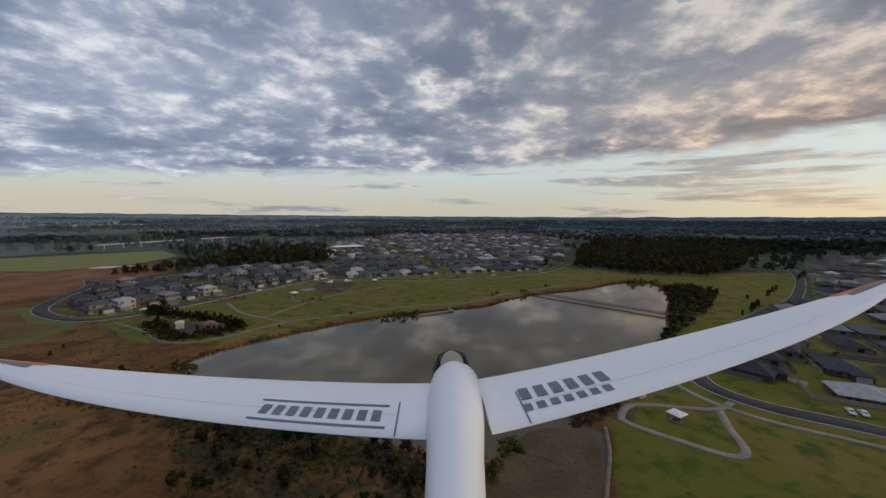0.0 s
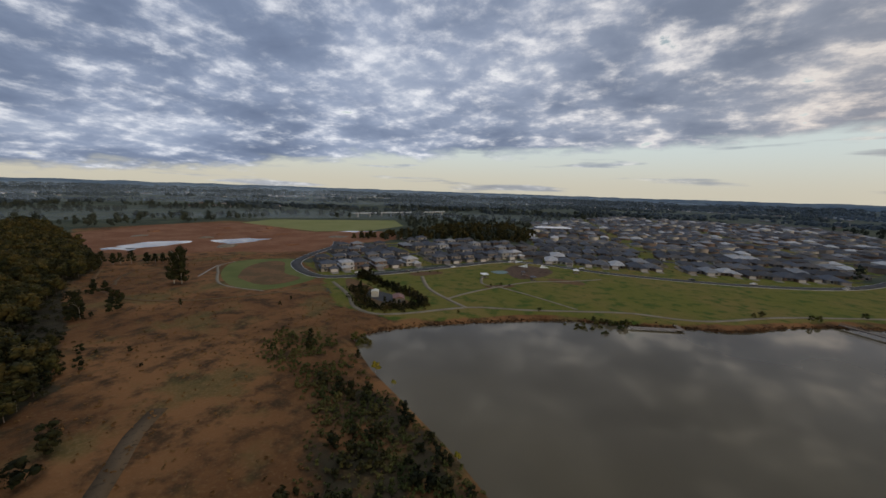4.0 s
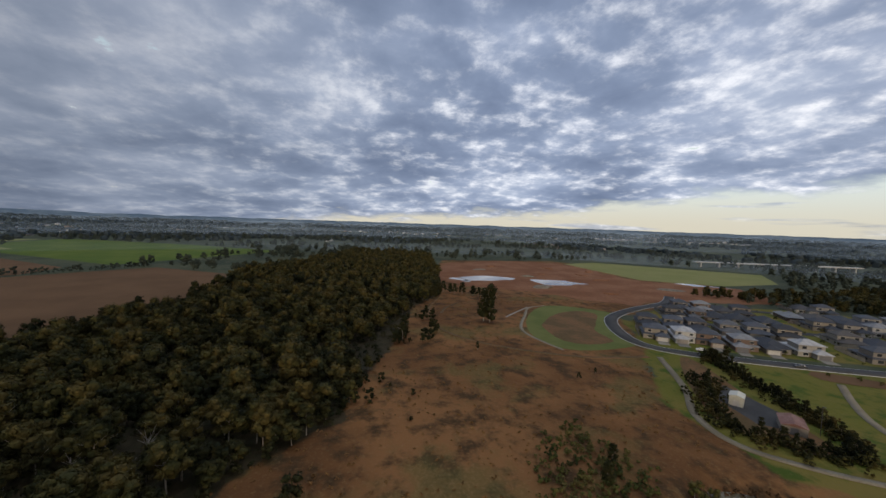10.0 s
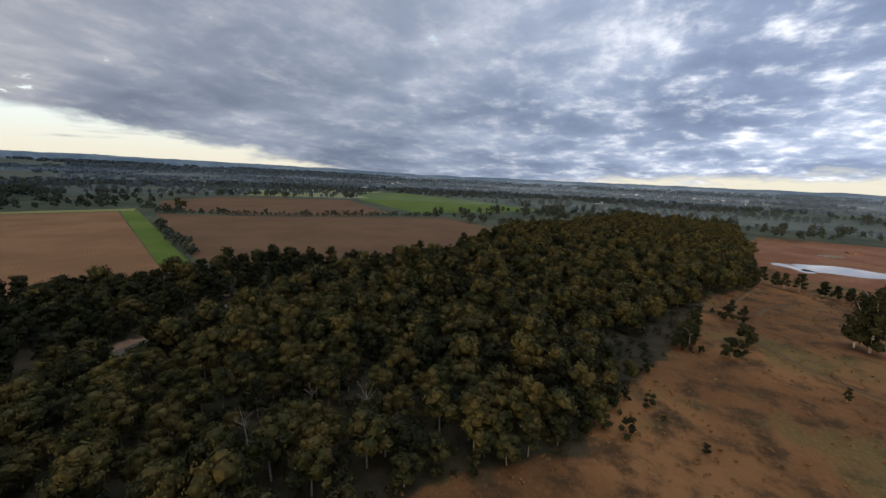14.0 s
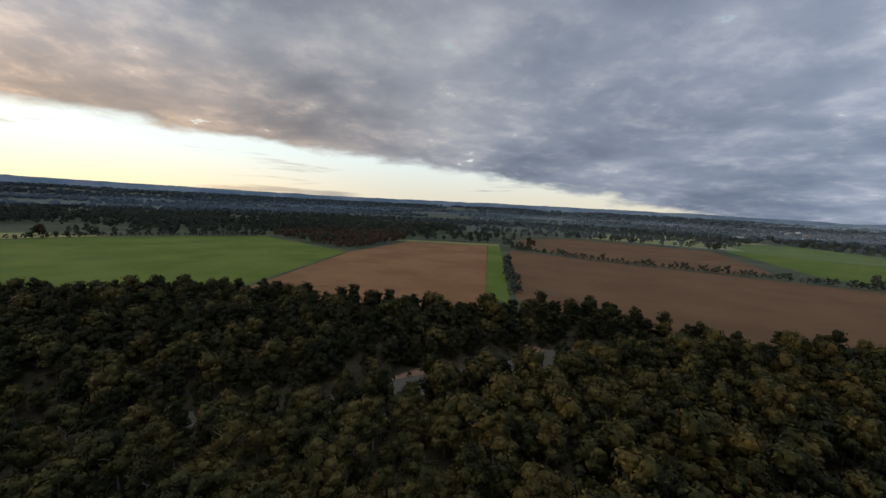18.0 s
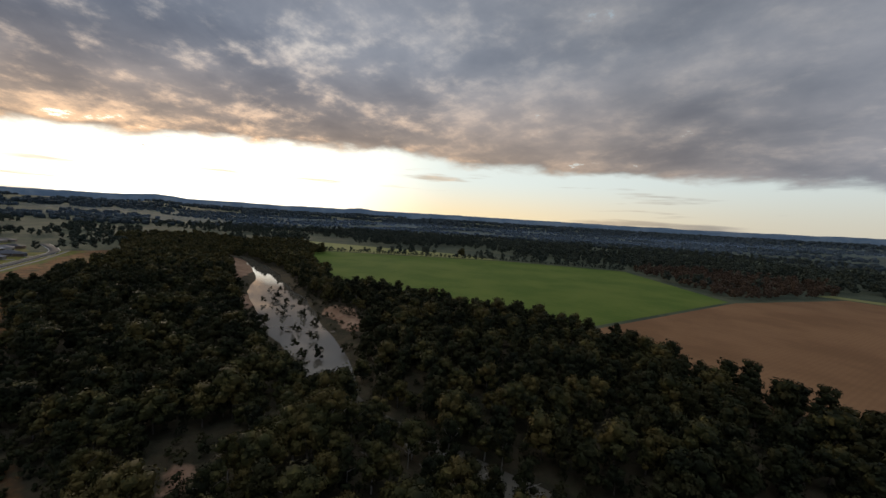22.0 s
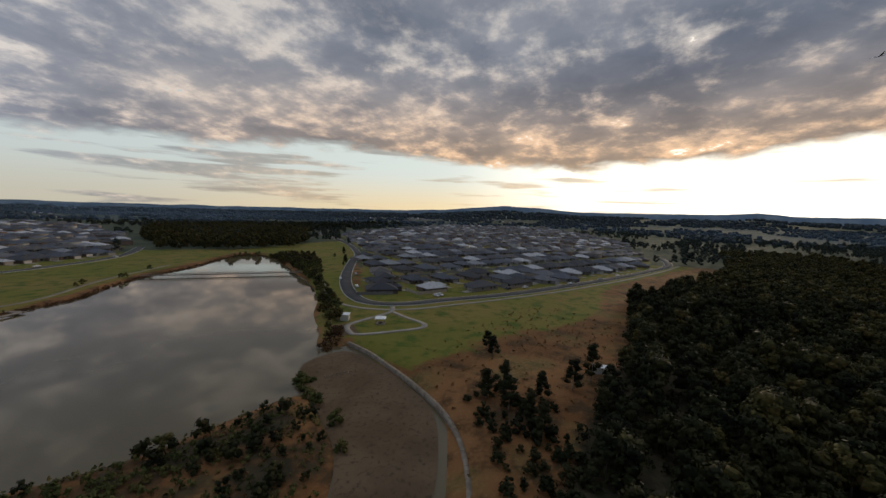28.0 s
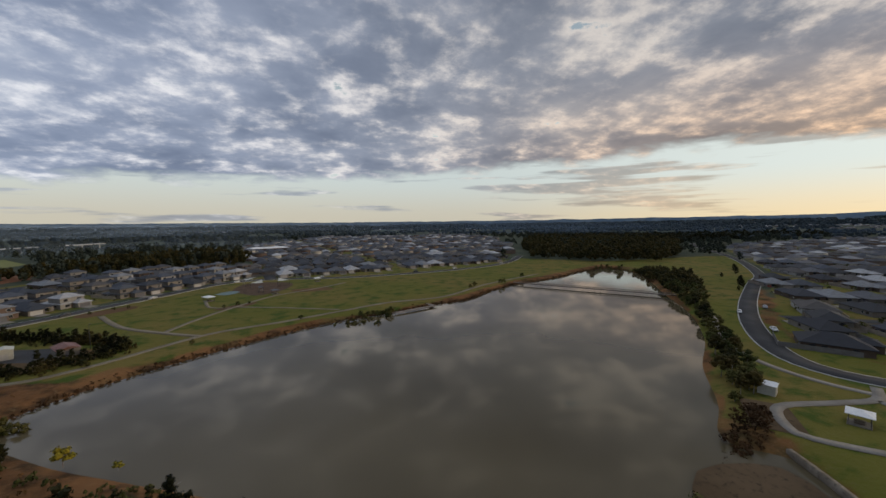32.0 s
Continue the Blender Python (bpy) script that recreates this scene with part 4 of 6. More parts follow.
for i in chosen:
    x, y = forest_pts[i]
    dark = south[i] or (gap[i] < 14) or x > 0
    if random.random() < 0.022:
        tpl = DEAD
    elif random.random() < (0.75 if dark else 0.2):
        tpl = random.choice(OAKS)
    else:
        tpl = random.choice(GUMS)
    place(tpl, x, y, float(height_at([(x, y)])[0]), random.uniform(0.48, 0.92), random.uniform(0, 6.3), "river wood trees")
rest = np.ones(len(forest_pts), bool)
rest[chosen] = False
mid_gum = [leaf_cards(100 + i, 13.0 - i, 5.4, 12, 44, 0.52, low=0.34) for i in range(3)]
mid_oak = [leaf_cards(110 + i, 12.0 - i, 4.8, 12, 40, 0.52, low=0.2, cone=0.3) for i in range(3)]
near_rest = rest & (d_mid < 330)
far_rest = rest & ~near_rest
dark = south | (gap < 14) | (forest_pts[:, 0] > 0)
mixd = rng.random(len(forest_pts)) < np.where(dark, 0.78, 0.22)
wood("gum_wood", forest_pts[near_rest & ~mixd], mid_gum, "dense wood of olive and bronze gum trees", "leaf", sizes=(0.45, 1.0))
wood("oak_wood", forest_pts[near_rest & mixd], mid_oak, "dense dark she-oak wood along the river", "leaf_dark")
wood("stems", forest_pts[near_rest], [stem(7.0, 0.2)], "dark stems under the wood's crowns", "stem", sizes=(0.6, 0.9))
low_gum = [leaf_cards(120 + i, 13.0 - i, 5.2, 8, 14, 0.95, low=0.3) for i in range(3)]
if far_rest.any():
    wood("far_gum_wood", forest_pts[far_rest], low_gum, "gum wood stretching along the river", "leaf")
# undergrowth
under = scatter(FOREST, 5.6, seed=11)
under = under[(river_gap(under) > 1.0) & (np.hypot(under[:, 0] + 85, under[:, 1] - 20) < 300)]
wood("undergrowth", under, [leaf_cards(130 + i, 2.6, 2.2, 5, 14, 0.42, low=0.25, core=False) for i in range(2)], "dark undergrowth on the wood's floor", "leaf_dark", sizes=(0.5, 1.2))

# woods behind the lake and the northern houses
E_WOOD = np.array([(176, 470), (224, 420), (300, 395), (352, 432), (430, 520), (560, 640), (700, 800), (560, 960), (380, 900), (240, 640)], float)
wood("lake_wood", scatter(E_WOOD, 8.5, 0.95, seed=12), low_gum, "dark tall wood behind the lake's far end", "leaf", sizes=(0.45, 1.15))
EAST_WOOD = np.array([(560, 640), (680, 690), (880, 730), (1150, 740), (1150, 860), (820, 980), (600, 960), (520, 800)], float)
wood("east_wood", scatter(EAST_WOOD, 15, 0.95, seed=14), low_gum, "dark wood beyond the eastern houses", "leaf_dark", sizes=(0.6, 1.2))
N_WOOD = np.array([(-335, 372), (-262, 440), (-190, 468), (-150, 500), (-170, 600), (-253, 699), (-330, 600), (-310, 480)], float)
wood("north_wood", scatter(N_WOOD, 8.5, 0.9, seed=13), mid_oak, "line of dark trees behind the northern houses", "leaf", sizes=(0.5, 0.95))


# ---- houses ----
def hip_roof(bm, x0, x1, y0, y1, z, rise, over=0.55, lip=0.18):
    """A hipped roof with eaves and a fascia."""
    x0, x1, y0, y1 = x0 - over, x1 + over, y0 - over, y1 + over
    w, l = x1 - x0, y1 - y0
    h = rise
    if w < l:
        r = [((x0 + x1) / 2, y0 + w / 2, z + h), ((x0 + x1) / 2, y1 - w / 2, z + h)]
    else:
        r = [(x0 + l / 2, (y0 + y1) / 2, z + h), (x1 - l / 2, (y0 + y1) / 2, z + h)]
    lo = [bm.verts.new(c) for c in ((x0, y0, z - lip), (x1, y0, z - lip), (x1, y1, z - lip), (x0, y1, z - lip))]
    up = [bm.verts.new(c) for c in ((x0, y0, z), (x1, y0, z), (x1, y1, z), (x0, y1, z))]
    a, b = (bm.verts.new(c) for c in r)
    for i in range(4):
        bm.faces.new((lo[i], lo[(i + 1) % 4], up[(i + 1) % 4], up[i]))
    bm.faces.new(lo[::-1])
    if w < l:
        fs = ((up[0], up[1], a), (up[1], up[2], b, a), (up[2], up[3], b), (up[3], up[0], a, b))
    else:
        fs = ((up[0], up[1], b, a), (up[1], up[2], b), (up[2], up[3], a, b), (up[3], up[0], a))
    for f in fs:
        bm.faces.new(f)


def window(parent, x, y, z, w, h, side):
    """A framed window set 4 cm proud of the wall; side is the wall's outward axis."""
    d = {"s": (0, -1), "n": (0, 1), "w": (-1, 0), "e": (1, 0)}[side]
    if d[0] == 0:
        f = (x - w / 2, x + w / 2, min(y, y + d[1] * 0.05), max(y, y + d[1] * 0.05), z, z + h)
        g = (x - w / 2 + 0.08, x + w / 2 - 0.08, min(y, y + d[1] * 0.07), max(y, y + d[1] * 0.07), z + 0.08, z + h - 0.08)
    else:
        f = (min(x, x + d[0] * 0.05), max(x, x + d[0] * 0.05), y - w / 2, y + w / 2, z, z + h)
        g = (min(x, x + d[0] * 0.07), max(x, x + d[0] * 0.07), y - w / 2 + 0.08, y + w / 2 - 0.08, z + 0.08, z + h - 0.08)
    wn = part("window", boxes(f), M["frame"], parent)
    part("pane", boxes(g), M["glass"], wn)


def make_house(w, l, storeys, garage_side, label, rise):
    """A hipped suburban house; the street is on its -y side."""
    root = tagged(new("house"), label, "house")
    H = 2.7
    gx0, gx1 = (-w / 2, -w / 2 + 6.2) if garage_side < 0 else (w / 2 - 6.2, w / 2)
    wall, roof = bmesh.new(), bmesh.new()
    box(wall, -w / 2, w / 2, -l / 2, l / 2, -0.3, H)
    box(wall, gx0 + 0.02, gx1 - 0.02, -l / 2 - 3.6, -l / 2 + 0.1, -0.3, H - 0.02)
    hip_roof(roof, -w / 2, w / 2, -l / 2, l / 2, H, rise)
    hip_roof(roof, gx0, gx1, -l / 2 - 3.6, -l / 2 + 3.5, H - 0.01, min(rise, 1.7))
    if storeys == 2:
        box(wall, -w / 2 + 0.6, w / 2 - 0.6, -l / 2 + 1.0, l / 2 - 5.0, H, 2 * H + 0.3)
        hip_roof(roof, -w / 2 + 0.6, w / 2 - 0.6, -l / 2 + 1.0, l / 2 - 5.0, 2 * H + 0.3, rise)
    part("wall", wall, M["wall"], root)
    part("roof", roof, M["roof"], root)
    gm = (gx0 + gx1) / 2
    part("garage_door", boxes((gm - 2.4, gm + 2.4, -l / 2 - 3.66, -l / 2 - 3.6, 0.0, 2.2)), M["garage"], root)
    dx = -gm * 0.35
    part("front_door", boxes((dx - 0.5, dx + 0.5, -l / 2 - 0.06, -l / 2, 0.0, 2.1)), M["timber"], root)
    part("driveway", boxes((gm - 2.6, gm + 2.6, -l / 2 - 9.4, -l / 2 - 3.7, -0.1, 0.15)), M["concrete"], root, "pale concrete driveway")
    fx = -gm
    window(root, fx, -l / 2, 0.7, 2.2, 1.5, "s")
    for yy in (-l / 4, l / 6, l / 3):
        window(root, -w / 2, yy, 0.9, 1.6, 1.2, "w")
        window(root, w / 2, yy, 0.9, 1.6, 1.2, "e")
    window(root, -w / 5, l / 2, 0.2, 2.6, 2.0, "n")
    if storeys == 2:
        for xx in (-w / 4, w / 4):
            window(root, xx, -l / 2 + 1.0, H + 1.0, 1.8, 1.3, "s")
            window(root, xx, l / 2 - 5.0, H + 1.0, 1.8, 1.3, "n")
    return root


LABS = ("single-storey house with a grey hipped tile roof", "single-storey house with a dark hipped roof and double garage", "low brick house with a broad hipped roof", "two-storey rendered house with a hipped roof")
HOUSES = [make_house(11.5, 17.0, 1, -1, LABS[0], 2.8), make_house(12.5, 15.0, 1, 1, LABS[1], 3.0), make_house(13.5, 18.0, 1, 1, LABS[2], 3.1), make_house(11.0, 16.0, 1, 1, LABS[0], 2.7)]
HOUSES2 = [make_house(11.0, 16.0, 2, -1, LABS[3], 2.0), make_house(12.0, 15.0, 2, 1, LABS[3], 2.1)]


def fence_mesh(w, d):
    """Boundary fence of one lot: two sides and the back."""
    return boxes((-w / 2, -w / 2 + 0.06, -d / 2 + 9, d / 2, -0.1, 1.8), (-w / 2 + 0.07, w / 2, d / 2 - 0.06, d / 2, -0.1, 1.8))


FENCE = part("fence", fence_mesh(15.5, 30), M["fence"])
tagged(FENCE, "sheet fence round a house lot", "fence")
TEMPLATES += HOUSES + HOUSES2 + [FENCE]


def estate(region, origin, u, pitch, depth_lot, street, rows, cols):
    """House lots in back-to-back rows between parallel streets: (x, y, turn, far-from-centre) and the streets' lines."""
    u = np.array(u, float) / np.linalg.norm(u)
    v = np.array([-u[1], u[0]])
    lots, lines = [], []
    for r in range(rows):
        base = r * (2 * depth_lot + street)
        for half, off in ((0, depth_lot / 2), (1, depth_lot * 1.5)):
            shift = rng.uniform(0, pitch)
            for c in range(-cols, cols):
                p = np.array(origin) + u * (c * pitch + shift) + v * (base + off)
                if inside(region, p[0], p[1]) and c % 13 != 5:
                    jit = rng.normal(size=3) * (0.9, 1.4, 0.03)
                    lots.append((p[0] + jit[0], p[1] + jit[1], math.atan2(u[1], u[0]) + (0 if half == 0 else math.pi) + jit[2]))
        ends = [np.array(origin) + u * s + v * (base + 2 * depth_lot + street / 2) for s in np.arange(-cols * pitch, cols * pitch, 6.0)]
        ins = [q for q in ends if inside(region, q[0], q[1])]
        if len(ins) > 4:
            lines.append((ins[0], ins[-1]))
    return lots, lines


lots, lines = [], []
for reg, org, u, pitch, dl, st, rows, cols in ((E_REG, (120, 128), (0.885, -0.465), 15.5, 30, 15, 16, 100), (N_REG, (-60, 384), (0.95, 0.30), 14.5, 28, 13, 14, 60), (W_REG, (-206, 240), (0.52, 0.855), 14.0, 26, 12, 4, 30)):
    a, b = estate(reg, org, u, pitch, dl, st, rows, cols)
    lots += [(*q, pitch, dl, reg is W_REG) for q in a]
    lines += b
for a, b in lines:
    ribbon("road", [a, b], 8.0, 0.11 + 0.01 * rng.random(), M["asphalt"], "grey asphalt street between house rows", "road", 400.0, 0.1, True)
# houses of the corner by the lake, set out one by one
CORNER = [(131, 147, 0.72, 2), (153, 124, 1.10, 1), (177, 100, -2.05, 2), (203, 84, 1.10, 0), (188, 188, 2.35, 2), (170, 172, 2.35, 0), (172, 148, -0.46, 1), (190, 134, -0.46, 3), (210, 122, -0.46, 0), (226, 168, -0.46, 2), (208, 178, 2.68, 3), (246, 155, -0.46, 1),
          (229, 70, -0.48, 3), (247, 58, -0.48, 1), (240, 98, 2.66, 2), (262, 88, 2.66, 0)]
lots = [q for q in lots if min(math.hypot(q[0] - a, q[1] - b) for a, b, _, _ in CORNER) > 15.6 and not (150 < q[0] < 190 and 96 < q[1] < 132)]
for x, y, a, k in CORNER:
    tagged(copy_thing(HOUSES[k], Matrix.Translation((x, y, 0)) @ Matrix.Rotation(a, 4, "Z")), group="estate houses")
    tagged(copy_thing(FENCE, Matrix.Translation((x, y, 0)) @ Matrix.Rotation(a, 4, "Z")), group="lot fences")
lots.sort(key=lambda q: math.hypot(q[0] - 20, q[1] - 120) - (60 if q[5] else 0))
spots = []
for i, (x, y, a, pitch, dl, west) in enumerate(lots):
    if i < 230:
        tpl = random.choice(HOUSES2) if (west and random.random() < 0.7) else random.choice(HOUSES)
        m = Matrix.Translation((x, y, float(height_at([(x, y)])[0]))) @ Matrix.Rotation(a, 4, "Z")
        tagged(copy_thing(tpl, m), group="estate houses")
        if i < 150:
            tagged(copy_thing(FENCE, m), group="lot fences")
    else:
        spots.append((x, y, a))


def far_houses(spots):
    """The estates' outer houses, joined: walls and hipped roofs."""
    Z = height_at([(s[0], s[1]) for s in spots])
    W, Fw, Rv, Fr, Ft = [], [], [], [], []
    for (x, y, a), z in zip(spots, Z):
        w, l = rng.uniform(9.5, 13.0) / 2, rng.uniform(13.5, 18) / 2
        if rng.random() < 0.3:
            a += math.pi / 2
        h = 5.4 if rng.random() < 0.15 else 2.7
        c, s = math.cos(a), math.sin(a)
        def at(px, py, pz):
            return (x + px * c - py * s, y + px * s + py * c, z + pz)
        b = len(W)
        W += [at(-w, -l, -0.5), at(w, -l, -0.5), at(w, l, -0.5), at(-w, l, -0.5), at(-w, -l, h), at(w, -l, h), at(w, l, h), at(-w, l, h)]
        Fw += [(b, b + 1, b + 5, b + 4), (b + 1, b + 2, b + 6, b + 5), (b + 2, b + 3, b + 7, b + 6), (b + 3, b, b + 4, b + 7)]
        e = 0.5
        b = len(Rv)
        rz = rng.uniform(1.9, 2.6)
        Rv += [at(-w - e, -l - e, h - 0.1), at(w + e, -l - e, h - 0.1), at(w + e, l + e, h - 0.1), at(-w - e, l + e, h - 0.1), at(-0.01, -l + w, h + rz), at(0.01, -l + w, h + rz), at(0.01, l - w, h + rz), at(-0.01, l - w, h + rz)]
        Fr += [(b, b + 1, b + 5, b + 4), (b + 1, b + 2, b + 6, b + 5), (b + 2, b + 3, b + 7, b + 6), (b + 3, b, b + 4, b + 7)]
    tagged(part("far_house_walls", mesh_from("far_house_walls", W, Fw, M["far_wall"])), "walls of the many houses further off", "houses", kind="stuff")
    tagged(part("far_house_roofs", mesh_from("far_house_roofs", Rv, Fr, M["far_roof"])), "grey hipped roofs of the many houses further off", "houses", kind="stuff")


def island_tone(tones):
    def build(k, b):
        r = k.n("ShaderNodeNewGeometry").outputs["Random Per Island"]
        c = k.ramp(r, [(i / len(tones), t) for i, t in enumerate(tones)], "CONSTANT")
        v = k.noise(world_pos(k), 0.6, 4.0)
        k.put(b.inputs["Base Color"], k.mix(k.m("MULTIPLY", k.step(v, 0.4, 0.75), 0.3), c, (0.02, 0.02, 0.02)))
    return build


M["far_roof"] = material("far_roof_tile", island_tone([(0.042, 0.046, 0.054), (0.075, 0.080, 0.090), (0.055, 0.056, 0.060), (0.032, 0.034, 0.040), (0.12, 0.12, 0.125), (0.060, 0.066, 0.078),
                                                       (0.085, 0.078, 0.072), (0.048, 0.053, 0.064), (0.22, 0.22, 0.225), (0.038, 0.040, 0.044), (0.070, 0.078, 0.094), (0.40, 0.40, 0.395)]), 0.75, spec=0.2)
M["far_wall"] = material("far_house_wall", island_tone([(0.34, 0.30, 0.26), (0.22, 0.165, 0.13), (0.50, 0.47, 0.43), (0.28, 0.25, 0.23), (0.17, 0.12, 0.095), (0.55, 0.52, 0.48)]), 0.9)
far_houses(spots)

# ---- far country ----
def lump(seed):
    r = np.random.default_rng(seed)
    return BALL_V * r.uniform(0.7, 1.15, (len(BALL_V), 1)) * [1, 1, 0.85] + [0, 0, 0.55], BALL_F


def blocked(p):
    """Open ground that keeps clear of trees: fields, earthworks, estates, water."""
    out = np.zeros(len(p), bool)
    for q in (E_REG, N_REG, W_REG, LAWN, RED, FOREST, np.array([(369, -284), (233, -392), (151, -456), (3, -508), (-104, -356), (-188, -484), (-330, -470), (-330, -440), (-262, -72), (-186, -100), (-60, -150), (114, -140), (300, -225), (460, -290), (560, -330), (540, -390), (250, -480)], float),
              np.array([(-226, -110), (-389, -36), (-474, -56), (-545, -205), (-774, -66), (-1033, -600), (-683, -440), (-510, -605), (-390, -560), (-320, -440)], float),
              np.array([(-600, 200), (-640, 470), (-470, 640), (-380, 560), (-300, 420), (-411, 160)], float)):
        out |= inside(q, p[:, 0], p[:, 1])
    return out


def polar(n, r0, r1, seed, clump=0.0022, cut=0.0):
    r = np.random.default_rng(seed)
    rad = np.sqrt(r.uniform(r0 * r0, r1 * r1, n))
    a = r.uniform(0, 2 * np.pi, n)
    p = np.stack([rad * np.sin(a), rad * np.cos(a)], 1)
    v = np.array([noise.noise(Vector((x * clump, y * clump * 1.6, 5.5))) for x, y in p])
    return p[(v > cut) & ~blocked(p)]


near_far = polar(9000, 430, 1250, 31, 0.006, -0.14)
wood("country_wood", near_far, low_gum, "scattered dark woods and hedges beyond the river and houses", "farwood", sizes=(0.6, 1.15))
mid_far = polar(19000, 1100, 2600, 32, 0.003, -0.14)
wood("valley_wood", mid_far, [lump(201), lump(202), lump(203)], "belts of trees across the valley, tinted with distance haze", "hazewood", sizes=(5.0, 9.5))
out_far = polar(17000, 2400, 4300, 33, 0.0016, -0.2)
wood("distant_wood", out_far, [lump(204), lump(205)], "distant wooded country towards the hills", "hazewood", sizes=(8.0, 17.0))
belt = np.concatenate([spline(q, 3.6) + rng.normal(size=(len(spline(q, 3.6)), 2)) * 1.6 for q in (
    [(-312, -402), (-368, -316), (-462, -225), (-530, -160)], [(-322, -462), (-345, -420), (-318, -396)], [(560, -322), (452, -300), (378, -286), (238, -390), (151, -456), (10, -508)], [(-212, -160), (-232, -220), (-262, -300)])])
wood("hedge_trees", belt, [leaf_cards(140, 6.5, 3.0, 6, 10, 0.8, low=0.2)], "bushy hedge between the ploughed fields", "farwood", sizes=(0.5, 1.2))
bare = scatter(np.array([(0, -505), (-106, -362), (-186, -482), (-190, -580), (-80, -620), (0, -560)], float), 10, seed=15)
wood("bare_plantation", bare, low_gum, "brown bare-branched plantation beside the green field", "leaf_bare", sizes=(0.55, 0.85))
south_w = scatter(np.array([(-190, -540), (-160, -620), (0, -590), (200, -560), (330, -500), (470, -420), (520, -320), (900, -360), (900, -800), (200, -900), (-300, -850), (-420, -640)], float), 17, seed=16)
keep_s = np.array([noise.noise(Vector((x * 0.007, y * 0.007, 1.5))) > -0.22 for x, y in south_w])
wood("southern_wood", south_w[keep_s], low_gum, "dark gum woods beyond the green field", "farwood", sizes=(0.8, 1.4))
# suburbs scattered through the valley
town = polar(6000, 1150, 3300, 41, 0.0011, 0.10)
az = np.degrees(np.arctan2(town[:, 0], town[:, 1]))
town = town[((az > -125) & (az < 75))][:1700]
far_houses([(x, y, rng.uniform(0, 3.1)) for x, y in town])


def distant_hills():
    """The skyline: low ridges all round in a glowing haze blue, so far off that they never shift."""
    az = np.arange(-180, 180, 0.5)
    V, F = [], []
    for ring, (r, dz, sharp) in enumerate(((4560, -2, 3.0), (4760, 14, 8.0))):
        el = np.interp(az, [a for a, _ in RIM], [e for _, e in RIM])
        h = 58 + r * np.tan(np.radians(el)) + dz + np.array([noise.noise(Vector((a * 0.35, ring * 9.1, 0))) * sharp + noise.noise(Vector((a * 1.7, ring * 3.7, 2))) * sharp * 0.5 for a in az])
        b = len(V)
        for a, hh in zip(np.radians(az), h):
            V += [(r * math.sin(a), r * math.cos(a), -60), (r * math.sin(a), r * math.cos(a), hh), ((r + 90) * math.sin(a), (r + 90) * math.cos(a), hh - 30)]
        n = len(az)
        for i in range(n):
            j = (i + 1) % n
            F += [(b + 3 * i, b + 3 * j, b + 3 * j + 1, b + 3 * i + 1), (b + 3 * i + 1, b + 3 * j + 1, b + 3 * j + 2, b + 3 * i + 2)]
    tagged(part("backdrop", mesh_from("backdrop", V, F, M["distance"], smooth=True)), "low hills along the skyline, glowing in painted haze blue", "hills", kind="structure")


distant_hills()


# haze put into see-through sheets: blue base colour, thinning out with height
def veil_build(amount, top):
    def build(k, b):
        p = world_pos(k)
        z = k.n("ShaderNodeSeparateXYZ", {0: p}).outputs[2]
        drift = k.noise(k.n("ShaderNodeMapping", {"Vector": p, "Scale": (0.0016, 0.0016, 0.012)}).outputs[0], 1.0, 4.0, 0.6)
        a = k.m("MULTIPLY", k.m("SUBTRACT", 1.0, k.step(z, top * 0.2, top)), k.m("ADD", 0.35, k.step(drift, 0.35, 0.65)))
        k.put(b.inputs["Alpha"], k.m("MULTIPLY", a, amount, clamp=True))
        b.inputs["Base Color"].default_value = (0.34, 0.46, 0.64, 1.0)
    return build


def haze_veil(radius, amount, top, a0, a1):
    """A thin upright sheet added across the valley for distance haze and low mist."""
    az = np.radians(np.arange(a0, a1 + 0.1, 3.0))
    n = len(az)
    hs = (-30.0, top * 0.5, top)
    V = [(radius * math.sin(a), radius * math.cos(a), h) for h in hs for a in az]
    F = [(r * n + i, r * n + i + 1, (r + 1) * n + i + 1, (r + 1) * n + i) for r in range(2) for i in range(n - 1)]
    m = material("valley_haze_veil", veil_build(amount, top), 1.0, spec=0.0)
    tagged(part("mist", mesh_from("mist", V, F, m)), "added pale blue veil standing in for distance haze and valley mist", "mist", kind="stuff")


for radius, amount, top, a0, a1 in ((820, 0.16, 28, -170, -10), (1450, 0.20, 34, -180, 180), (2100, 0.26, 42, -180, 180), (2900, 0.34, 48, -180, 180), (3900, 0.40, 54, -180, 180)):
    haze_veil(radius, amount, top, a0, a1)


# ---- things by the lake ----
def set_at(ob, x, y, z=0.0, turn=0.0):
    ob.matrix_basis = Matrix.Translation((x, y, z)) @ Matrix.Rotation(turn, 4, "Z")
    return ob


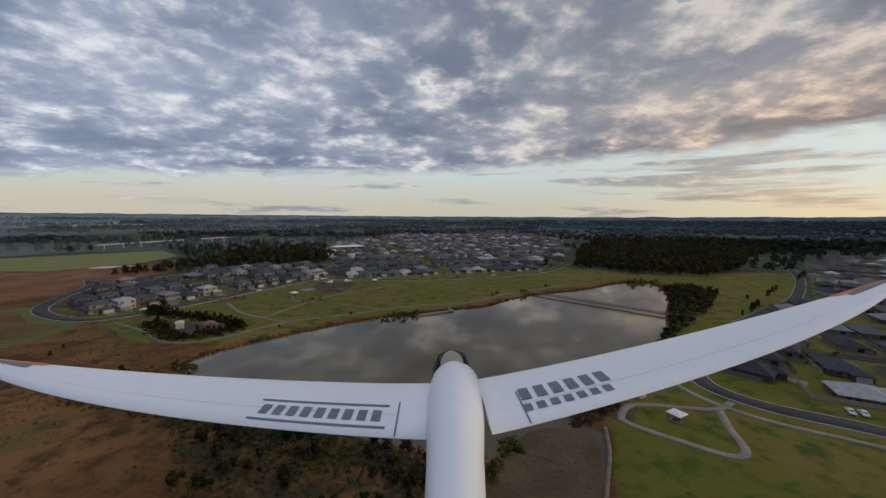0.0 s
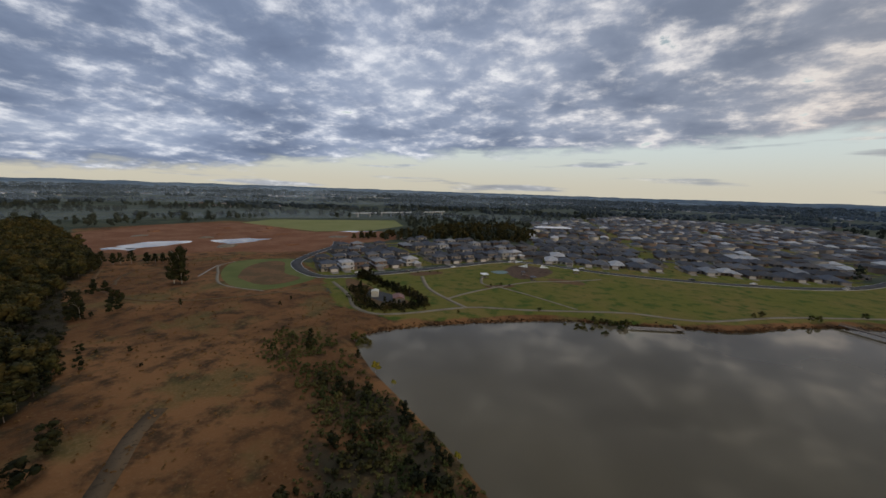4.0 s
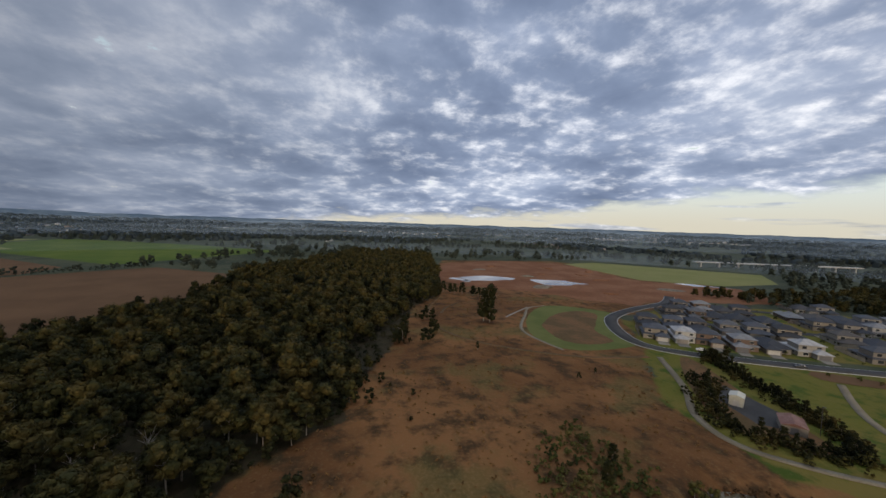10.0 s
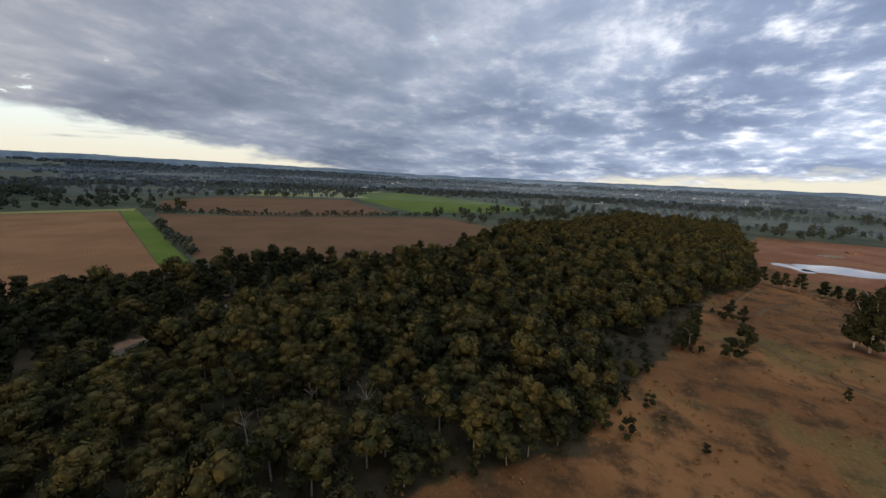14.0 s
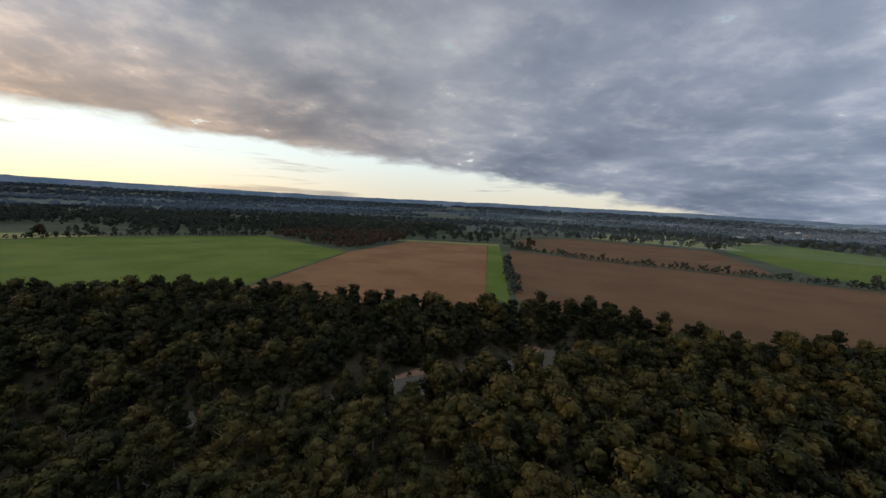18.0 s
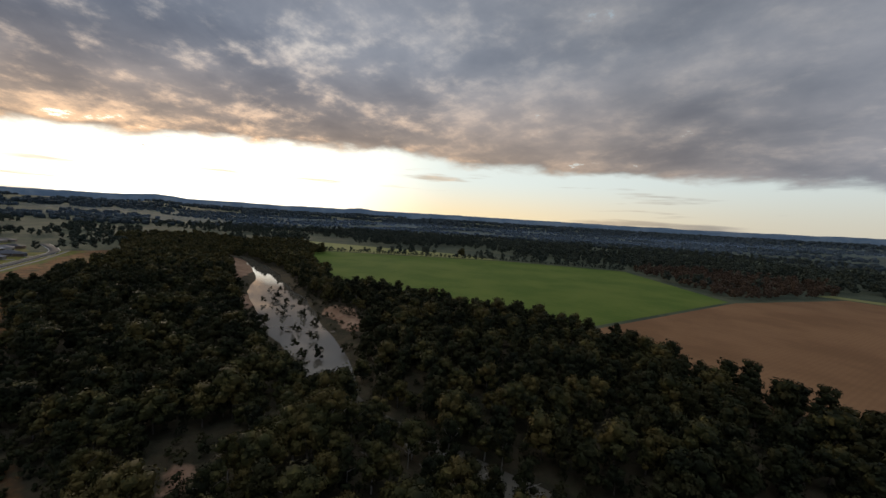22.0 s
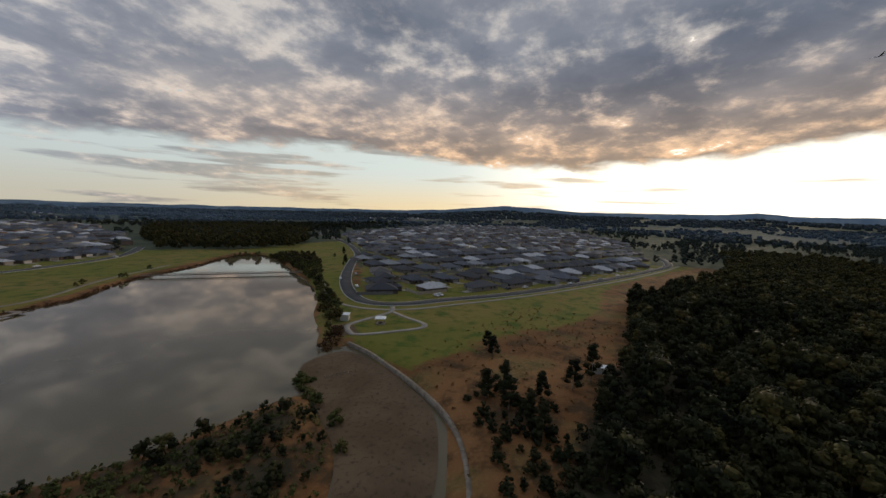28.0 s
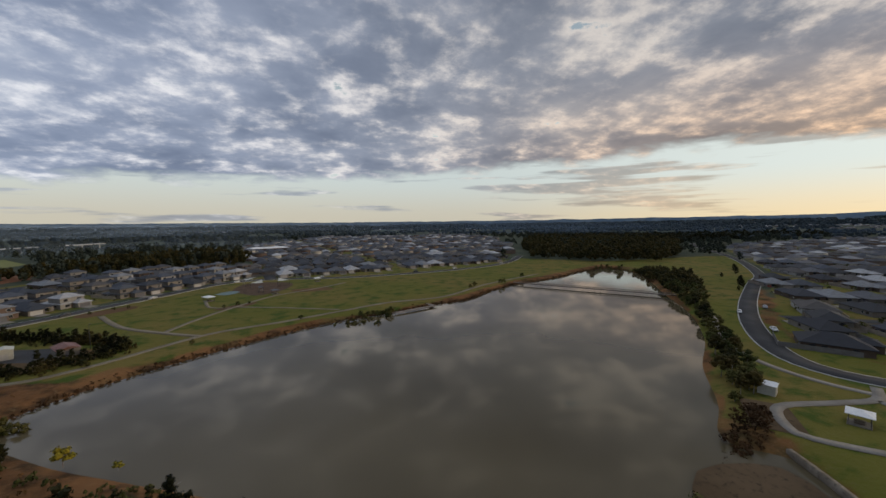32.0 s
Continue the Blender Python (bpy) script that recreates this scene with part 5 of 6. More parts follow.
def footbridge(p, q):
    """A long low timber footbridge with posts and rails."""
    root = tagged(new("footbridge"), "long low timber footbridge with rails across the lake", "footbridge")
    p, q = Vector((*p, 0)), Vector((*q, 0))
    L = (q - p).length
    part("deck", boxes((0, L, -0.9, 0.9, -0.12, 0.0)), M["timber"], root)
    for s in (-1, 1):
        part("handrail", boxes((0, L, s * 0.86 - 0.05, s * 0.86 + 0.05, 1.0, 1.1)), M["timber"], root)
        part("mid_rail", boxes((0, L, s * 0.86 - 0.03, s * 0.86 + 0.03, 0.5, 0.58)), M["timber"], root)
        part("edge_beam", boxes((0, L, s * 0.94 - 0.08, s * 0.94 + 0.08, -0.42, -0.121)), M["steel"], root)
        post = None
        for i in range(int(L / 4) + 1):
            x = min(i * 4.0, L - 0.1)
            if post is None:
                post = part("post", boxes((-0.06, 0.06, -0.06, 0.06, -3.2, 1.0)), M["timber"], root)
                post.location = (x + 0.06, s * 0.88, 0)
            else:
                o = new("post", post.data)
                o.parent, o.location = root, (x, s * 0.88, 0)
    set_at(root, p.x, p.y, 0.1, math.atan2(q.y - p.y, q.x - p.x))


footbridge((82, 309), (157, 239))


def shelter(x, y, turn, w, l, label, roof="white_sheet"):
    """An open picnic shelter: posts, sheet roof, table and benches."""
    root = tagged(new("picnic_shelter"), label, "shelter")
    bm = bmesh.new()
    hip_roof(bm, -w / 2, w / 2, -l / 2, l / 2, 2.6, 0.8, 0.4, 0.12)
    part("roof", bm, M[roof], root)
    part("slab", boxes((-w / 2, w / 2, -l / 2, l / 2, 0, 0.18)), M["concrete"], root)
    for sx in (-1, 1):
        for sy in (-1, 1):
            part("post", boxes((sx * (w / 2 - 0.2) - 0.07, sx * (w / 2 - 0.2) + 0.07, sy * (l / 2 - 0.2) - 0.07, sy * (l / 2 - 0.2) + 0.07, 0.18, 2.55)), M["steel"], root)
    part("table", boxes((-0.4, 0.4, -1.0, 1.0, 0.85, 0.92), (-0.1, 0.1, -0.7, 0.7, 0.18, 0.85)), M["timber"], root)
    for s in (-1, 1):
        part("bench", boxes((s * 0.8 - 0.15, s * 0.8 + 0.15, -1.0, 1.0, 0.58, 0.64), (s * 0.8 - 0.05, s * 0.8 + 0.05, -0.8, 0.8, 0.18, 0.58)), M["timber"], root)
    return set_at(root, x, y, 0.0, turn)


shelter(76.5, 109, 0.5, 3.8, 3.8, "white-roofed picnic shelter on the lawn by the lake")
shelter(-115, 291, 0.8, 4.2, 5.4, "long white-roofed picnic shelter in the park")
shelter(-61, 352, 0.3, 3.8, 4.6, "small white-roofed shelter beside the playground")
shelter(-82, 305, 0.6, 3.5, 3.5, "grey-roofed shelter in the playground", "steel")


def shed(x, y, turn, w, l, h, wall, roof, label, rise=0.7):
    root = tagged(new("shed"), label, "shed")
    part("wall", boxes((-w / 2, w / 2, -l / 2, l / 2, -0.2, h)), M[wall], root)
    bm = bmesh.new()
    e = 0.25
    v = [bm.verts.new(c) for c in ((-w / 2 - e, -l / 2 - e, h), (w / 2 + e, -l / 2 - e, h), (w / 2 + e, l / 2 + e, h), (-w / 2 - e, l / 2 + e, h), (0, -l / 2 - e, h + rise), (0, l / 2 + e, h + rise))]
    for f in ((0, 1, 4), (1, 2, 5, 4), (2, 3, 5), (3, 0, 4, 5), (3, 2, 1, 0)):
        bm.faces.new([v[i] for i in f])
    part("roof", bm, M[roof], root)
    part("door", boxes((-0.9, 0.9, -l / 2 - 0.05, -l / 2, 0, min(2.1, h - 0.2))), M["garage"], root)
    return set_at(root, x, y, 0, turn)


shed(-146, 203.5, 0.6, 4.0, 4.6, 3.4, "cream", "cream", "cream metal equipment shed in the hedged yard")
shed(-129.5, 204.5, 0.75, 6.0, 8.0, 2.6, "wall", "rust_roof", "low brick pump house with a rusty red roof", 1.0)
shed(73, 125.5, 0.5, 3.6, 3.6, 2.6, "cream", "white_sheet", "small cream hut among shrubs by the lake")
shed(69, 21, 0.4, 2.4, 4.2, 2.1, "cream", "white_sheet", "small white hut at the edge of the wood", 0.4)
sheet("yard_soil", [(-182, 226), (-150, 214), (-120, 206), (-118, 196), (-132, 186), (-146, 190), (-170, 206), (-190, 224)], 0.06, M["reed"], "brown garden bed round the hedged yard", "garden bed")
sheet("yard_gravel", [(-160, 214), (-135, 212), (-126, 206), (-134, 197), (-150, 200)], 0.10, M["asphalt"], "dark gravel of the hedged yard", "yard", smooth_line=False)
pole = tagged(new("light_pole"), "thin grey light pole in the hedged yard", "pole")
bm = bmesh.new()
tube(bm, (0, 0, -0.3), (0, 0, 9.0), 0.10, 0.06, 8)
part("mast", bm, M["steel"], pole)
part("lamp_head", boxes((-0.15, 0.7, -0.12, 0.12, 8.95, 9.1)), M["steel"], pole)
set_at(pole, -125, 209, 0, 0.4)

# hedge trees round the yard
hedge = spline([(-186, 233), (-170, 231), (-156, 225), (-138, 220), (-118, 211), (-116, 201), (-128, 188), (-138, 188), (-146, 194), (-156, 202), (-166, 212)], 2.1)
for i, (x, y) in enumerate(hedge):
    tall = i < 6
    tpl = random.choice(OAKS)
    place(tpl, x + random.uniform(-0.8, 0.8), y + random.uniform(-0.8, 0.8), 0, random.uniform(0.45, 0.7) if tall else random.uniform(0.24, 0.42), random.uniform(0, 6), "yard hedge")

thick = spline([(-186, 233), (-170, 231), (-156, 225), (-138, 220), (-118, 211), (-114, 201), (-128, 187), (-138, 187), (-150, 196), (-166, 211)], 1.3)
thick = np.concatenate([thick + rng.normal(size=thick.shape) * 2.4 for _ in range(4)])
wood("hedge_bushes", thick, [leaf_cards(195 + i, 2.6, 1.5, 5, 16, 0.3, low=0.12) for i in range(2)], "dense dark hedge round the yard", "leaf", sizes=(0.4, 1.1))

# mounds of dug earth on the building site
hr = np.random.default_rng(46)
for cx, cy in ((-560, 260), (-520, 230), (-480, 300), (-540, 340), (-470, 350), (-430, 350), (-360, 380), (-345, 300), (-380, 250), (-500, 380), (-340, 410), (-455, 270)):
    bm = bmesh.new()
    bmesh.ops.create_icosphere(bm, subdivisions=2, radius=1.0)
    for v in bm.verts:
        v.co *= hr.uniform(0.85, 1.15)
    s = hr.uniform(4, 9)
    ob = part("earth_mound", bm, M["clay"] if hr.random() < 0.6 else M["rubble"])
    ob.matrix_world = Matrix.LocRotScale((cx, cy, 0.0), Euler((0, 0, hr.uniform(0, 6))), (s * 1.8, s, hr.uniform(1.2, 2.6)))
    tagged(ob, "long mound of dug earth on the building site", "earth mound", "earth mounds")

# playground
for i, (x, y, a, h) in enumerate(((-108, 345, 0.4, 4.5), (-98, 332, 1.4, 4.0), (-84, 338, 2.2, 4.2))):
    root = tagged(new("shade_sail"), "pale triangular shade sail over the playground", "shade sail", "playground shades")
    pts = [(5.0 * math.cos(t), 5.0 * math.sin(t), h + (1.2 if k == 0 else 0)) for k, t in enumerate((0, 2.1, 4.2))]
    bm = bmesh.new()
    n = 6
    grid = {}
    for p in range(n + 1):
        for q in range(n + 1 - p):
            u, v = p / n, q / n
            w = 1 - u - v
            c = Vector(pts[0]) * u + Vector(pts[1]) * v + Vector(pts[2]) * w
            sag = 1 - 0.35 * (u * v + v * w + w * u)
            grid[p, q] = bm.verts.new((c.x * sag, c.y * sag, c.z - 1.2 * (u * v + v * w + w * u)))
    for p in range(n):
        for q in range(n - p):
            bm.faces.new((grid[p, q], grid[p + 1, q], grid[p, q + 1]))
            if p + q < n - 1:
                bm.faces.new((grid[p + 1, q], grid[p + 1, q + 1], grid[p, q + 1]))
    sail = part("sail", bm, M["cream"], root)
    for px, py, pz in pts:
        bm = bmesh.new()
        tube(bm, (px, py, -0.3), (px * 1.02, py * 1.02, pz + 0.1), 0.09, 0.08, 7)
        part("post", bm, M["steel"], root)
    set_at(root, x, y, 0, a)
sheet("playground_floor", [(-112, 322), (-112, 350), (-96, 356), (-78, 346), (-80, 318), (-92, 302), (-104, 312)], 0.10, M["mulch"], "brown bark floor of the playground", "playground")
sheet("splash_pad", [(-119, 312), (-113, 322), (-106, 318), (-110, 308)], 0.12, M["teal"], "blue-green soft play pad", "paving")
tower = tagged(new("play_tower"), "dark climbing tower with a slide", "play tower")
for sx in (-1, 1):
    for sy in (-1, 1):
        part("post", boxes((sx * 1.2 - 0.08, sx * 1.2 + 0.08, sy * 1.2 - 0.08, sy * 1.2 + 0.08, 0, 3.6)), M["steel"], tower)
part("platform", boxes((-1.3, 1.3, -1.3, 1.3, 1.6, 1.72)), M["timber"], tower)
bm = bmesh.new()
hip_roof(bm, -1.3, 1.3, -1.3, 1.31, 3.6, 1.1, 0.2, 0.1)
part("roof", bm, M["steel"], tower)
bm = bmesh.new()
v = [bm.verts.new(c) for c in ((1.3, -0.4, 1.7), (1.3, 0.4, 1.7), (4.2, 0.4, 0.25), (4.2, -0.4, 0.25), (1.3, -0.4, 1.55), (1.3, 0.4, 1.55), (4.2, 0.4, 0.1), (4.2, -0.4, 0.1))]
for f in ((0, 3, 2, 1), (4, 5, 6, 7), (0, 1, 5, 4), (3, 7, 6, 2), (0, 4, 7, 3), (1, 2, 6, 5)):
    bm.faces.new([v[i] for i in f])
part("slide", bm, M["rust_roof"], tower)
set_at(tower, -92, 312, 0.1, 0.5)
sheet("garden_bed", [(-104, 264), (-96, 276), (-86, 280), (-92, 268)], 0.13, M["soil_dark"], "dark mulched bed by the path crossing", "garden bed")
sheet("garden_bed", [(-166, 268), (-152, 286), (-146, 280), (-158, 262)], 0.13, M["soil_dark"], "dark mulched bed beside the street", "garden bed")
sheet("garden_bed", [(-74, 318), (-52, 322), (-48, 312), (-68, 308)], 0.11, M["reed"], "curved brown garden bed", "garden bed")
for x, y, s in ((-100, 268, 0.5), (-95, 274, 0.6), (-90, 277, 0.45), (-161, 270, 0.5), (-155, 278, 0.55), (-150, 281, 0.5), (-57, 235, 0.7), (-91, 205, 0.5), (98, 330, 0.9), (48, 297, 1.0), (44, 295, 0.8), (74, 309, 1.0), (70, 306, 0.8)):
    place(random.choice(SHRUBS), x, y, 0.0, s, random.uniform(0, 6), "park shrubs")

# timber jetty and landing on the park's shore
jetty = tagged(new("jetty"), "short timber landing on the park's shore", "jetty")
part("deck", boxes((-14, 12, -1.2, 1.2, -0.2, 0.0)), M["timber"], jetty)
part("arm", boxes((9.6, 12, 1.21, 7.5, -0.2, 0.0)), M["timber"], jetty)
for i in range(7):
    part("pile", boxes((-13.5 + i * 4, -13.3 + i * 4, -1.4, -1.21, -3, 0.1)), M["timber"], jetty)
set_at(jetty, 0, 245.5, -0.6, 0.47)
for i in range(9):
    st = part("post", boxes((-0.12, 0.12, -0.12, 0.12, -1.2, 0.7)), M["timber"])
    st.name = "mooring_post"
    tagged(st, "short weathered timber post in the silt", "post", "silt posts")
    set_at(st, 26.3 + i * 1.0, 93.4 - i * 0.62, -1.3, i * 0.3)


# ---- bank plants ----
def blob(pts):
    return np.array(pts, float)


E_BANK = blob([(188, 290), (160, 248), (146, 226), (130, 200), (101, 167), (79, 146), (60, 124), (72, 126), (90, 146), (106, 164), (128, 192), (156, 218), (200, 262), (238, 306), (236, 335), (214, 345)])
bank = scatter(E_BANK, 4.2, seed=21)
near_b = np.hypot(bank[:, 0] - 70, bank[:, 1] - 130)
order_b = np.argsort(near_b)
for i in order_b[:95]:
    x, y = bank[i]
    tall = random.random() < 0.35
    place(random.choice(GUMS) if tall else random.choice(SHRUBS), x, y, float(height_at([(x, y)])[0]), random.uniform(0.32, 0.52) if tall else random.uniform(0.8, 1.5), random.uniform(0, 6), "lake bank bushes")
wood("bank_scrub", bank[order_b[95:]], [leaf_cards(150 + i, 4.2, 2.6, 7, 16, 0.5, low=0.2) for i in range(3)], "bushy scrub along the lake's eastern bank", "leaf", sizes=(0.6, 1.3))
spit = scatter(blob([(58, 122), (44, 113), (36, 110), (30, 106), (36, 103), (46, 107), (56, 112), (64, 118)]), 1.5, seed=22)
wood("reed_spit", spit, [leaf_cards(155, 1.5, 0.9, 4, 12, 0.3, low=0.2, core=False)], "rusty reeds on a spit in the lake", "reed_leaf", sizes=(0.6, 1.2))
line = spline([(-112, 152), (-108, 168), (-90, 190), (-64, 214), (-41, 231), (-15, 243), (13, 256), (34, 265), (60, 291), (90, 311), (132, 331), (178, 364), (214, 372), (209, 330), (185, 290)], 1.1)
rim_pts = np.concatenate([line + rng.normal(size=line.shape) * 1.1 for _ in range(5)])
wood("shore_reeds", rim_pts, [leaf_cards(156, 1.2, 0.8, 3, 9, 0.28, low=0.2, core=False)], "rusty reeds along the lake's shore", "reed_leaf", sizes=(0.25, 0.8))
for c, n, sp in (((-30, 226), 34, 9), ((-22, 240), 16, 6), ((-108, 152), 18, 5), ((205, 368), 26, 12)):
    for _ in range(n // 2):
        x, y = c[0] + random.gauss(0, sp * 0.6), c[1] + random.gauss(0, sp * 0.35)
        place(random.choice(SHRUBS), x, y, float(height_at([(x, y)])[0]), random.uniform(0.5, 1.0), random.uniform(0, 6), "lake bank bushes")
# dark scrub between the wood and the inlet, and on the spit beside it
scrub = np.concatenate([scatter(SCRUB, 3.4, seed=41), scatter(SPIT, 4.6, seed=42)])
scrub = scrub[(depth(LAKE, scrub[:, 0], scrub[:, 1]) < -1.5) & (np.array([noise.noise(Vector((x * 0.06, y * 0.06, 6.0))) for x, y in scrub]) > -0.12)]
wood("inlet_scrub", scrub, [leaf_cards(180 + i, 2.4, 1.7, 5, 18, 0.36, low=0.15) for i in range(3)], "dark olive scrub round the silt inlet", "leaf_dark", sizes=(0.4, 1.35))
wood("inlet_grass", scatter(SPIT, 2.3, seed=43), [leaf_cards(185 + i, 1.0, 1.0, 3, 10, 0.34, low=0.1, core=False) for i in range(2)], "rough dark grass on the spit by the inlet", "leaf_shrub", sizes=(0.4, 1.1))

# boulders and snags standing in the river
rr = np.random.default_rng(44)
RIVER_SPOTS = [(53.6, -74.8), (68.8, -70), (74, -90), (40, -76), (51.8, -80), (28, -62), (99.4, -96), (128, -106), (110, -92), (86, -88), (20, -60), (150, -116)]
for cx, cy in RIVER_SPOTS:
    for _ in range(3):
        bm = bmesh.new()
        bmesh.ops.create_icosphere(bm, subdivisions=1, radius=1.0)
        for v in bm.verts:
            v.co *= rr.uniform(0.75, 1.2)
            v.co = Vector((v.co.x * 1.3, v.co.y, v.co.z * 0.55))
        s = rr.uniform(0.5, 1.5)
        ob = part("boulder", bm, M["rubble"])
        ob.matrix_world = Matrix.LocRotScale((cx + rr.normal() * 4, cy + rr.normal() * 4, -4.6 + 0.1 * s), Euler((0, 0, rr.uniform(0, 6))), (s, s, s))
        tagged(ob, "brown boulder standing in the shallow river", "boulder", "river boulders")
wood("river_scrub", np.array([(cx + rr.normal() * 5, cy + rr.normal() * 4) for cx, cy in RIVER_SPOTS for _ in range(3)]), [leaf_cards(188, 4.5, 1.8, 5, 16, 0.4, low=0.45)], "flood-worn bushes standing in the river", "leaf_dark", sizes=(0.5, 1.3))

# rough weeds on the south-western shore
WEEDS = blob([(-150, 140), (-122, 150), (-97, 136), (-73, 126), (-45, 112), (-20, 99), (8, 90), (-4, 70), (-30, 80), (-70, 96), (-112, 108), (-140, 122)])
weeds = scatter(WEEDS, 2.1, seed=23)
weeds = weeds[np.array([noise.noise(Vector((x * 0.07, y * 0.07, 4.0))) > -0.2 for x, y in weeds])]
weeds = weeds[(depth(LAKE, weeds[:, 0], weeds[:, 1]) < 0) & (rng.random(len(weeds)) < np.clip(depth(WEEDS, weeds[:, 0], weeds[:, 1]) / 9, 0.1, 1))]
wood("rough_weeds", weeds, [leaf_cards(160 + i, 1.3, 1.1, 4, 12, 0.34, low=0.2, core=False) for i in range(2)], "rough green and brown weeds by the lake", "leaf_shrub", sizes=(0.5, 1.2))
for x, y, s in ((-85, 133, 1.0), (-74, 129, 0.5), (-40, 110, 0.5)):
    place(WATTLE, x, y, 0, s, 1.0, "wattle bushes")
for x, y, s in ((-118, 132, 0.5), (-124, 138, 0.4), (-98, 138, 0.35), (-60, 116, 0.4)):
    place(random.choice(OAKS), x, y, float(height_at([(x, y)])[0]), s, random.uniform(0, 6), "shore trees")
for x, y, s in ((21, 97, 1.5), (18, 94, 1.2), (15, 88, 1.1), (23, 95, 0.9), (13, 84, 1.2), (-15, 96, 1.2), (9, 74, 1.0), (2, 66, 0.9)):
    place(random.choice(SHRUBS), x, y, float(height_at([(x, y)])[0]), s, random.uniform(0, 6), "shore shrubs")
tufts = scatter(RED, 3.4, 0.8, seed=24)
tufts = tufts[np.array([noise.noise(Vector((x * 0.025, y * 0.025, 8.0))) + 0.3 * noise.noise(Vector((x * 0.1, y * 0.1, 2.0))) for x, y in tufts]) > rng.random(len(tufts)) * 0.9 - 0.5]
tufts = tufts[(depth(LAKE, tufts[:, 0], tufts[:, 1]) < -2) & (np.hypot(tufts[:, 0] + 110, tufts[:, 1] - 90) < 260) & (depth(FOREST, tufts[:, 0], tufts[:, 1]) < 2) & (np.hypot(tufts[:, 0] + 250, tufts[:, 1] - 205) > 62)]
wood("dry_tufts", tufts, [leaf_cards(165 + i, 0.8, 0.9, 3, 7, 0.34, low=0.1, core=False) for i in range(2)], "dry red grass tussocks on the open ground", "tuft", sizes=(0.25, 0.85))
edge_b = scatter(np.array([(-300, 130), (-250, 118), (-216, 108), (-180, 96), (-150, 90), (-130, 68), (-100, 50), (-100, 36), (-137, 48), (-180, 72), (-216, 86), (-250, 96), (-306, 110)], float), 6.0, 0.9, seed=45)
edge_b = edge_b[np.array([noise.noise(Vector((x * 0.045, y * 0.045, 12.0))) for x, y in edge_b]) > 0.08]
wood("edge_bushes", edge_b, [leaf_cards(190 + i, 5.0, 2.3, 7, 30, 0.36, low=0.12) for i in range(3)], "dark bushes along the wood's ragged edge", "leaf_dark", sizes=(0.3, 1.4))

# lone trees
TALL = make_tree("poplar_tree", 71, 17.0, 4.4, 20, 60, 0.44, "leaf_dark", "tall dark columnar tree alone in the dry grass", "tree", 0.3, 4, low=0.12, cone=0.35)
TEMPLATES.append(TALL)
place(TALL, -260, 153, 0, 1.35, 0.3, "field trees")
place(TALL, -263, 150, 0, 1.15, 1.3, "field trees")
for x, y, s in ((-281, 117, 0.5), (-278, 121, 0.4), (-356, 151, 0.9), (-350, 160, 0.85), (-345, 168, 0.95), (-338, 176, 0.8), (-330, 180, 0.75), (-362, 146, 0.8), (-352, 154, 0.7), (-341, 172, 0.8), (66, 55, 0.75), (69, 58, 0.55), (36, 47, 0.8), (39, 43, 0.7), (33, 40, 0.75), (30, 34, 0.7), (24, 30, 0.65), (43, 34, 0.7), (52, 27, 0.7), (60, 23, 0.75), (-240, 98, 0.9), (-228, 96, 0.75),
                (-212, 130, 0.3), (-178, 170, 0.2), (-174, 160, 0.25)):
    place(random.choice(OAKS), x, y, 0, s, random.uniform(0, 6), "field trees")
for x, y, s in ((222, 252, 0.55), (228, 258, 0.5), (234, 262, 0.55), (216, 246, 0.4), (240, 268, 0.4), (272, 296, 0.5), (205, 240, 0.3), (290, 312, 0.5), (308, 328, 0.4), (250, 290, 0.4)):
    place(random.choice(OAKS), x, y, 0, s, random.uniform(0, 6), "verge trees")
# pale gum trees far off that stand above the fields
for x, y, s in ((-345, -424, 0.9), (-350, -420, 0.75), (206, -420, 1.0), (212, -424, 0.9)):
    place(GUMS[2], x, y, 0, s, random.uniform(0, 6), "field gum trees")


# ---- cars ----
def make_car(label, paint):
    root = tagged(new("car"), label, "car")
    prof = [(-2.2, 0.35), (-2.2, 0.80), (-1.95, 0.98), (-1.2, 1.02), (-0.65, 1.48), (0.9, 1.50), (1.75, 1.02), (2.15, 0.92), (2.2, 0.40)]
    bm = bmesh.new()
    rows = []
    for y, k in ((-0.88, 0.0), (-0.80, 1.0), (0.80, 1.0), (0.88, 0.0)):
        rows.append([bm.verts.new((x, y * (0.84 if z > 1.2 else 1.0), z if k else min(z, 0.96 + 0.4 * (z - 0.96)))) for x, z in prof])
    for a, b in zip(rows, rows[1:]):
        for i in range(len(prof) - 1):
            bm.faces.new((a[i], a[i + 1], b[i + 1], b[i]))
        bm.faces.new((a[-1], a[0], b[0], b[-1]))
    bm.faces.new(rows[0][::-1])
    bm.faces.new(rows[-1])
    bmesh.ops.recalc_face_normals(bm, faces=bm.faces)
    part("body", bm, paint, root)
    part("rear_window", boxes((1.05, 1.6, -0.62, 0.62, 1.08, 1.40)), M["glass"], root)
    part("windscreen", boxes((-1.10, -0.72, -0.62, 0.62, 1.08, 1.38)), M["glass"], root)
    for s in (-1, 1):
        part("side_window", boxes((-0.55, 0.85, s * 0.745 - 0.03, s * 0.745 + 0.03, 1.06, 1.40)), M["glass"], root)
    for x in (-1.35, 1.4):
        for s in (-1, 1):
            bm = bmesh.new()
            tube(bm, (x, s * 0.70, 0.33), (x, s * 0.92, 0.33), 0.33, 0.33, 12)
            wh = part("wheel", bm, M["asphalt"], root)
            bm = bmesh.new()
            tube(bm, (x, s * 0.90, 0.33), (x, s * 0.935, 0.33), 0.2, 0.2, 10)
            part("rim", bm, M["steel"], wh)
    return root


